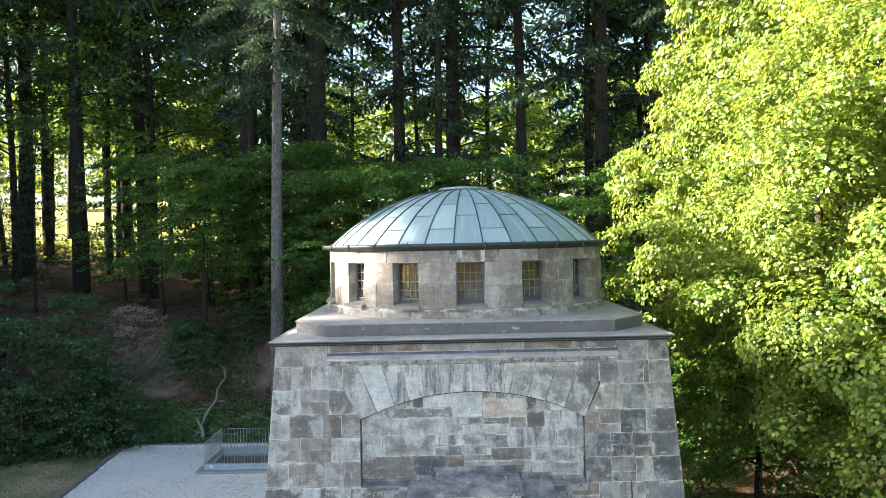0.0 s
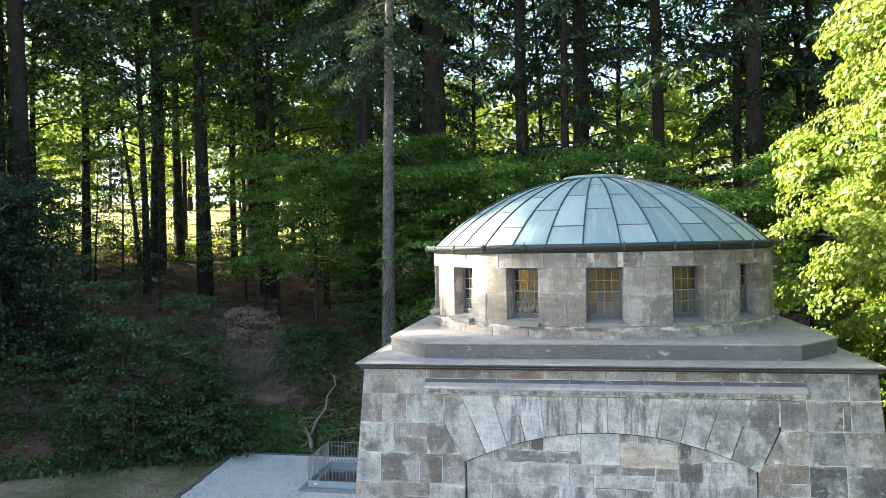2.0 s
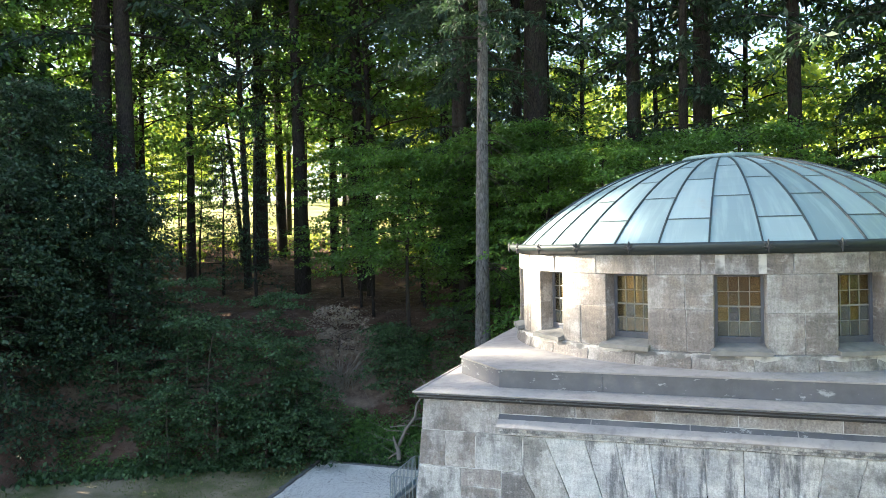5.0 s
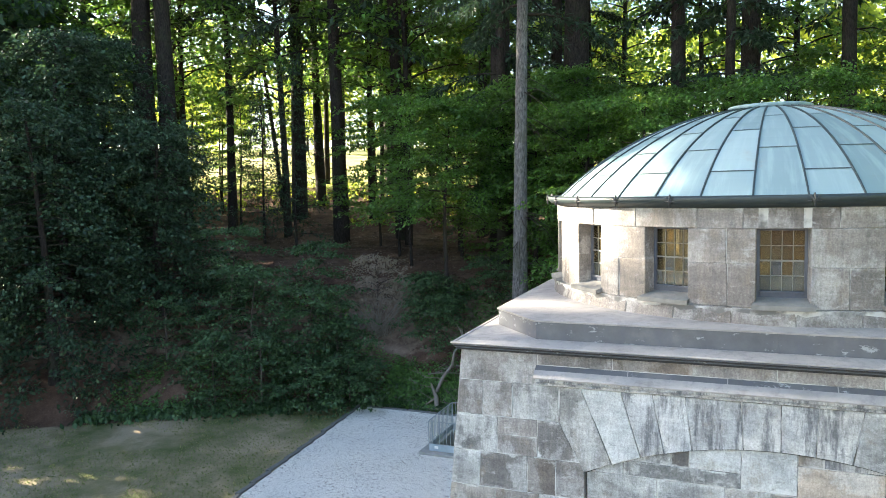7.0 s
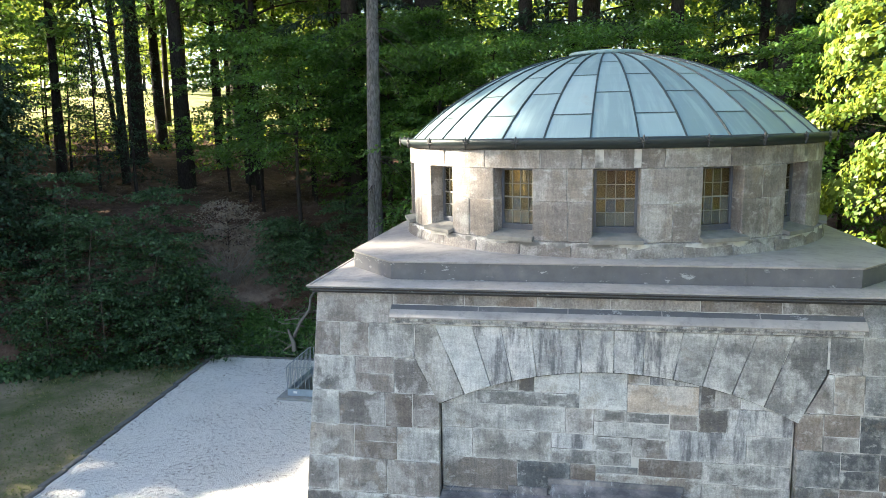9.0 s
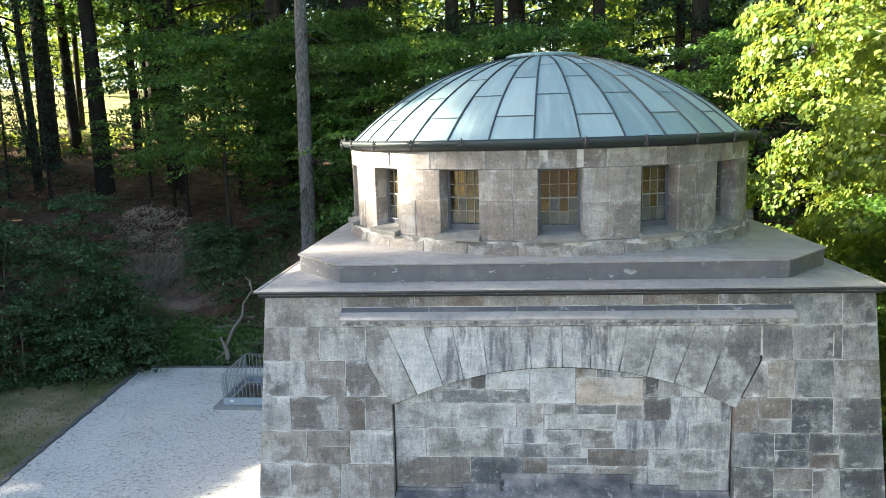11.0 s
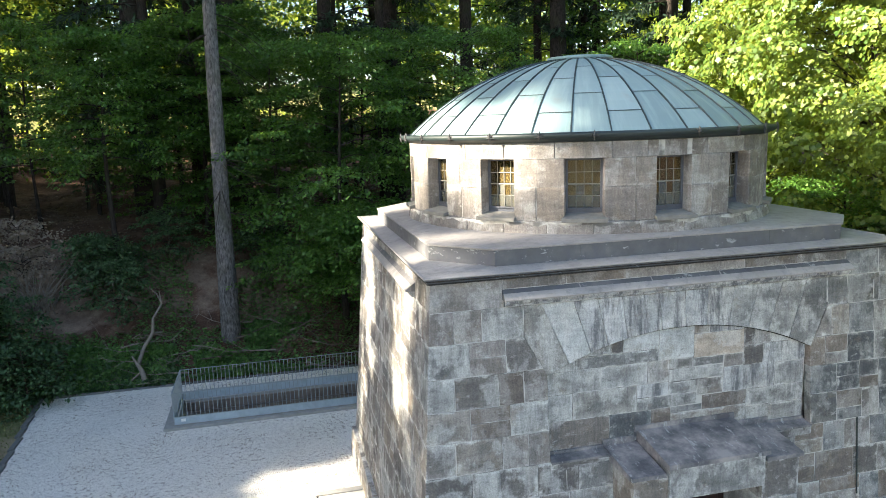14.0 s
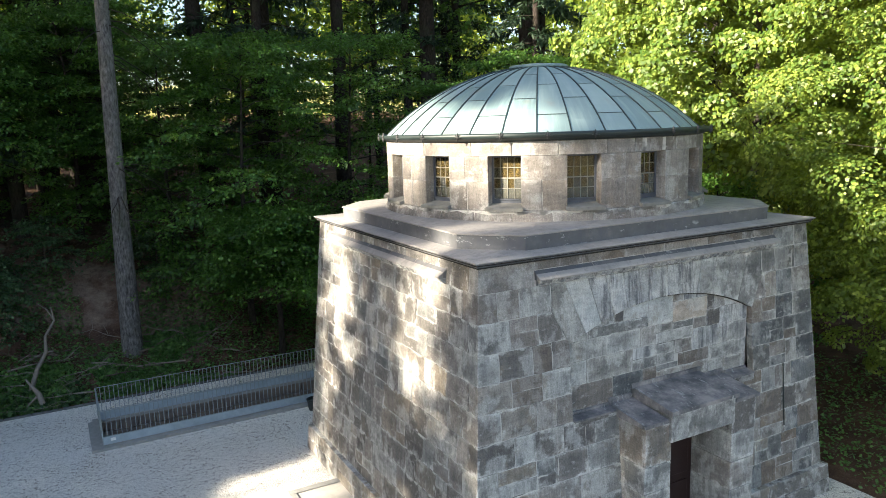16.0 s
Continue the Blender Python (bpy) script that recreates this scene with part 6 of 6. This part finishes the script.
def glade():
    """Leafy trees of the clearing, its light put into their colour, between the dark trunks."""
    t = Tree(141)
    t.trunk(13, 0.14, sides=7, bend=0.5)
    t.broad(1.6, 15, 3.6, 40, 7, 15, 0.30, 0.95, 0.35, 0.04, 0.55, 0.3, 0.5)
    first = t.make("beech_tree", "slim broadleaf tree, sunlight put into its yellow-green leaf colour", M_BARK_DARK, M_FARLEAF, m=planted(-44, 41), group="sunlit trees of the clearing")
    for i, (x, y) in enumerate(((-47, 36), (-21, 46), (-17, 43), (-13, 47), (-9, 50), (-36, 66), (-44, 65), (-29, 68), (-40, 70), (-33, 63), (-25, 60))):
        copy_thing(first, planted(x, y, i * 53))
    b = Tree(142)
    b.trunk(8.5, 0.08, sides=6, bend=0.3)
    b.broad(2.3, 9, 2.8, 24, 6, 34, 0.17, 0.8, 0.2, 0.03, 0.5, 0.10, 0.4, hang=0.12, lift=0.2)
    first = b.make("beech_tree", "young beech with layered green sprays in the wood", M_BARK_DARK, M_BEECH, m=planted(-31, 30.5), group="young beeches of the wood")
    for i, (x, y) in enumerate(((-34.5, 33), (-37, 36), (-38, 27), (-14.5, 28), (-11.5, 30.5), (-10, 35), (-5.5, 28), (-1.5, 29), (2, 27.5), (6, 27.5), (10, 26), (-7.5, 31), (-17.2, 26), (-15.4, 23.6), (-19.6, 28.5))):
        copy_thing(first, planted(x, y, i * 61))


def far_wood():
    """Trees beyond the meadow, their sunlight put into the leaf colour."""
    kinds = []
    for seed, h, w in ((111, 15, 5.0), (112, 12, 4.2)):
        t = Tree(seed)
        t.trunk(h * 0.9, 0.22, sides=6, bend=0.5)
        t.broad(1.5, h, w, 40, 7, 9, 0.60, 1.2, 0.4, 0.06, 0.6, 0.4, 0.6)
        kinds.append(t.make("far_tree", "broadleaf tree beyond the meadow, leaf colour brightened for sunlight", M_BARK_DARK, M_FARLEAF, group="trees beyond the meadow"))
    rng = random.Random(6)
    first = [True, True]
    i = 0
    for row, y0 in enumerate((52, 68, 90)):
        for x in range(-95, 60, 10 + row * 3):
            k = rng.randrange(2)
            X, Y = x + rng.uniform(-3, 3), y0 + rng.uniform(-5, 6)
            if row == 0 and (rng.random() < 0.55 or X < -26):
                continue
            m = planted(X, Y, rng.uniform(0, 360))
            if first[k]:
                first[k] = False
                kinds[k].matrix_basis = m
            else:
                copy_thing(kinds[k], m)


main_trunk()
wood_behind()
young_spruces()
canopy()
maples()
understory()
evergreens()
bushes()
saplings()
glade()
far_wood()


# ---- undergrowth, dead wood, litter ----


def scatter(name, label, category, spots, size, mat, upright=0.0, seed=1):
    """Many small leaves or blades lying on the ground, in one mesh."""
    r = np.random.RandomState(seed)
    P = np.array(spots)
    n = len(P)
    ax = r.normal(0, 1, (n, 3))
    ax[:, 2] = upright + r.normal(0, 0.25, n)
    nm = r.normal(0, 0.45, (n, 3))
    nm[:, 2] += 1 if upright < 1 else 0
    me = leaves(name, P, ax, nm, size * r.uniform(0.6, 1.4, n), mat)
    return tagged(put(name, me), label, category, kind="stuff")


def undergrowth():
    rng = random.Random(77)
    ivy, grass, debris, weeds = [], [], [], []
    while len(ivy) < 36000:
        x, y = rng.uniform(-22, 2), rng.uniform(8, 20.6)
        d = y - foot(x)
        if d < 0.08 or d > 6.5:
            continue
        if noise.noise(Vector((x * 0.55, y * 0.55, 5))) + 0.25 * noise.noise(Vector((x * 2.1, y * 2.1, 1))) > 0.10 * max(0, d - 2.2) - (0.55 if d < 2.2 and x > -13 else 0.2):
            ivy.append((x, y, gz(x, y) + rng.uniform(0.0, 0.16)))
    while len(ivy) < 46000:
        x, y = rng.uniform(4.9, 14), rng.uniform(-4, 12.5)
        if noise.noise(Vector((x * 0.5, y * 0.5, 5))) > -0.25:
            ivy.append((x, y, gz(x, y) + rng.uniform(0.0, 0.25)))
    while len(grass) < 14000:
        x, y = rng.uniform(-24, GRAVEL_X + 0.5), rng.uniform(0, 14)
        if y < foot(x) + 0.6 and x < kerb_x(y) - 0.12 and noise.noise(Vector((x * 0.4, y * 0.4, 2))) > -0.25:
            grass.append((x, y, gz(x, y) - 0.005))
    while len(weeds) < 2600:
        x = rng.uniform(-22, -9.2)
        y = foot(x) + rng.gauss(0.2, 0.35)
        if x > GRAVEL_X and y < 14.15:
            continue
        weeds.append((x, y, gz(x, y)))
    while len(debris) < 7000:
        x, y = rng.uniform(GRAVEL_X - 0.4, -4.5), rng.uniform(-2, 14.0)
        if (PIT[0] - 0.3 < x and PIT[2] - 0.3 < y < PIT[3] + 0.2) or x < kerb_x(y) + 0.1:
            continue
        n = noise.noise(Vector((x * 0.6, y * 0.6, 8))) + 0.5 * noise.noise(Vector((x * 2.4, y * 2.4, 4)))
        if rng.random() < max(0.07, 0.9 * n):
            debris.append((x, y, gz(x, y) + 0.012))
    litter = []
    while len(litter) < 26000:
        x, y = rng.uniform(-30, 0), rng.uniform(12.5, 34)
        d = y - foot(x)
        if d > 1.0 and noise.noise(Vector((x * 0.5, y * 0.5, 15))) + 0.6 * noise.noise(Vector((x * 2.0, y * 2.0, 6))) > -0.1:
            litter.append((x, y, gz(x, y) + 0.02))
    scatter("leaf_litter", "brown fallen leaves lying on the wooded bank", "leaves", litter, 0.09, M_FALLEN, 0.1, 8)
    fern = []
    while len(fern) < 5000:
        x, y = rng.uniform(-48, 4), rng.uniform(34, 56)
        d = y - foot(x)
        if 26 < d < 40 and noise.noise(Vector((x * 0.2, y * 0.2, 11))) > -0.1 - 0.02 * (d - 30):
            fern.append((x, y, gz(x, y) + rng.uniform(0, 0.4)))
    scatter("ferns", "low green undergrowth before the meadow, coloured bright as in sun", "ferns", fern, 0.28, M_FARLEAF, 0.8, 9)
    scatter("ivy", "dark green ivy and low herbs on the bank", "ivy", ivy, 0.10, M_IVY, 0.25, 3)
    blades = []
    while len(blades) < 6000:
        x, y = rng.uniform(-12.8, -4.6), rng.uniform(14.2, 16.4)
        if noise.noise(Vector((x * 0.7, y * 0.7, 21))) > -0.12 + 0.1 * (y - 15):
            blades.append((x, y, gz(x, y)))
    scatter("bank_grass", "fresh green grass at the foot of the bank", "grass", blades, 0.15, M_IVY, 1.7, 10)
    scatter("grass", "short dry grass blades of the lawn", "grass", grass, 0.05, M_GRASS, 1.6, 4)
    scatter("weeds", "tall weeds along the foot of the bank", "weeds", weeds, 0.2, M_SAPLING, 1.6, 6)
    scatter("fallen_leaves", "dry brown leaves strewn over the gravel", "leaves", debris, 0.03, M_LITTER, 0.0, 5)


def branch(name, label, pts, r0, mat, seed, twigs=4, category="dead branch", group=""):
    rng = np.random.RandomState(seed)
    chunks = []
    n = len(pts)
    pts = [np.array(p, float) for p in pts]
    chunks.append(tube([tuple(p) for p in pts], [r0 * (1 - 0.75 * i / (n - 1)) * (1 + 0.15 * rng.uniform(-1, 1)) for i in range(n)], 6))
    for k in range(twigs):
        i = rng.randint(1, n)
        p = pts[min(i, n - 1)]
        d = (pts[-1] - pts[0]) / np.linalg.norm(pts[-1] - pts[0]) + rng.normal(0, 0.7, 3)
        ln = rng.uniform(0.25, 0.6)
        chunks.append(tube([tuple(p), tuple(p + d * ln * 0.5), tuple(p + d * ln + rng.normal(0, 0.08, 3))], [r0 * 0.4, r0 * 0.25, 0.005], 5))
    v, f = join(chunks)
    ob = put(name, fast_mesh(name, np.array([tuple(p) for p in v]), np.array(f), mat, True))
    return tagged(ob, label, category, group)


def dead_wood():
    z = gz(-10.4, 14.5)
    branch("tree_stump", "splintered grey-brown stump leaning on the bank", [(-10.30, 14.35, z - 0.15), (-10.42, 14.55, z + 0.35), (-10.62, 14.7, z + 0.65), (-10.72, 14.8, z + 0.8)], 0.105, M_DEAD, 1, 2, "stump")
    branch("dead_branch", "grey-brown crooked dead branch standing on the bank", [(-10.70, 14.95, gz(-10.70, 14.95) - 0.1), (-10.40, 15.2, 1.05), (-10.12, 15.45, 1.45), (-10.10, 15.6, 1.9), (-9.80, 15.75, 2.35), (-9.86, 15.85, 2.75)], 0.085, M_DEAD, 2, 3)
    rng = random.Random(12)
    for i in range(32):
        x, y = rng.uniform(-12.2, -3.8), rng.uniform(14.3, 16.3)
        a, ln = rng.uniform(-0.7, 0.7) + (3.14 if rng.random() < 0.5 else 0), rng.uniform(0.6, 2.2)
        pts = []
        for k in range(5):
            s = ln * k / 4
            px, py = x + math.cos(a) * s + rng.uniform(-0.05, 0.05), y + math.sin(a) * s * 0.5 + rng.uniform(-0.05, 0.05)
            pts.append((px, py, gz(px, py) + 0.10 + rng.uniform(0, 0.08) + (0.25 * rng.random() if k == 4 else 0)))
        branch("fallen_branch", "dry fallen branch lying on the bank", pts, rng.uniform(0.015, 0.04), M_DEAD if i % 3 else M_TWIG, 30 + i, 4, "branch", "fallen branches")
    # a bare, dry bush of thin twigs
    r = np.random.RandomState(9)
    chunks = []
    x0, y0 = -14.1, 17.4
    for i in range(70):
        p = np.array([x0 + r.normal(0, 0.3), y0 + r.normal(0, 0.25), gz(x0, y0) - 0.15])
        d = np.array([r.normal(0, 0.35), r.normal(0, 0.3) - 0.12, 1.0])
        pts = [p]
        for k in range(5):
            d = d + r.normal(0, 0.22, 3) + np.array([0, 0, -0.06])
            pts.append(pts[-1] + d * r.uniform(0.18, 0.42))
        chunks.append(tube([tuple(q) for q in pts], [0.026, 0.021, 0.017, 0.013, 0.009, 0.005], 4))
    v, f = join(chunks)
    tagged(put("dry_bush", fast_mesh("dry_bush", np.array([tuple(p) for p in v]), np.array(f), M_DEAD)), "bare dry bush of pale brown twigs on the bank", "bush")
    t = Tree(161)
    t.h, t.pts = 1.7, [(0, 0, -0.2), (0, 0, 1.7)]
    t.wood.append(tube([(0, 0, -0.2), (0.05, 0, 0.8), (0, 0.05, 1.6)], [0.03, 0.02, 0.01], 5))
    t.broad(0.1, 1.7, 1.15, 22, 6, 18, 0.085, 0.34, 0.4, 0.012, 0.5, 0.25, 0.6)
    t.make("dry_bush", "dead bush with tan dry foliage on the bank", M_TWIG, M_DRYLEAF, category="bush", m=planted(-14.7, 18.4) @ Matrix.Scale(1.15, 4))


undergrowth()
dead_wood()

# ---- walls block by block ----
pointing()
front_wall()
panel_wall()
left_wall()
right_back_walls()
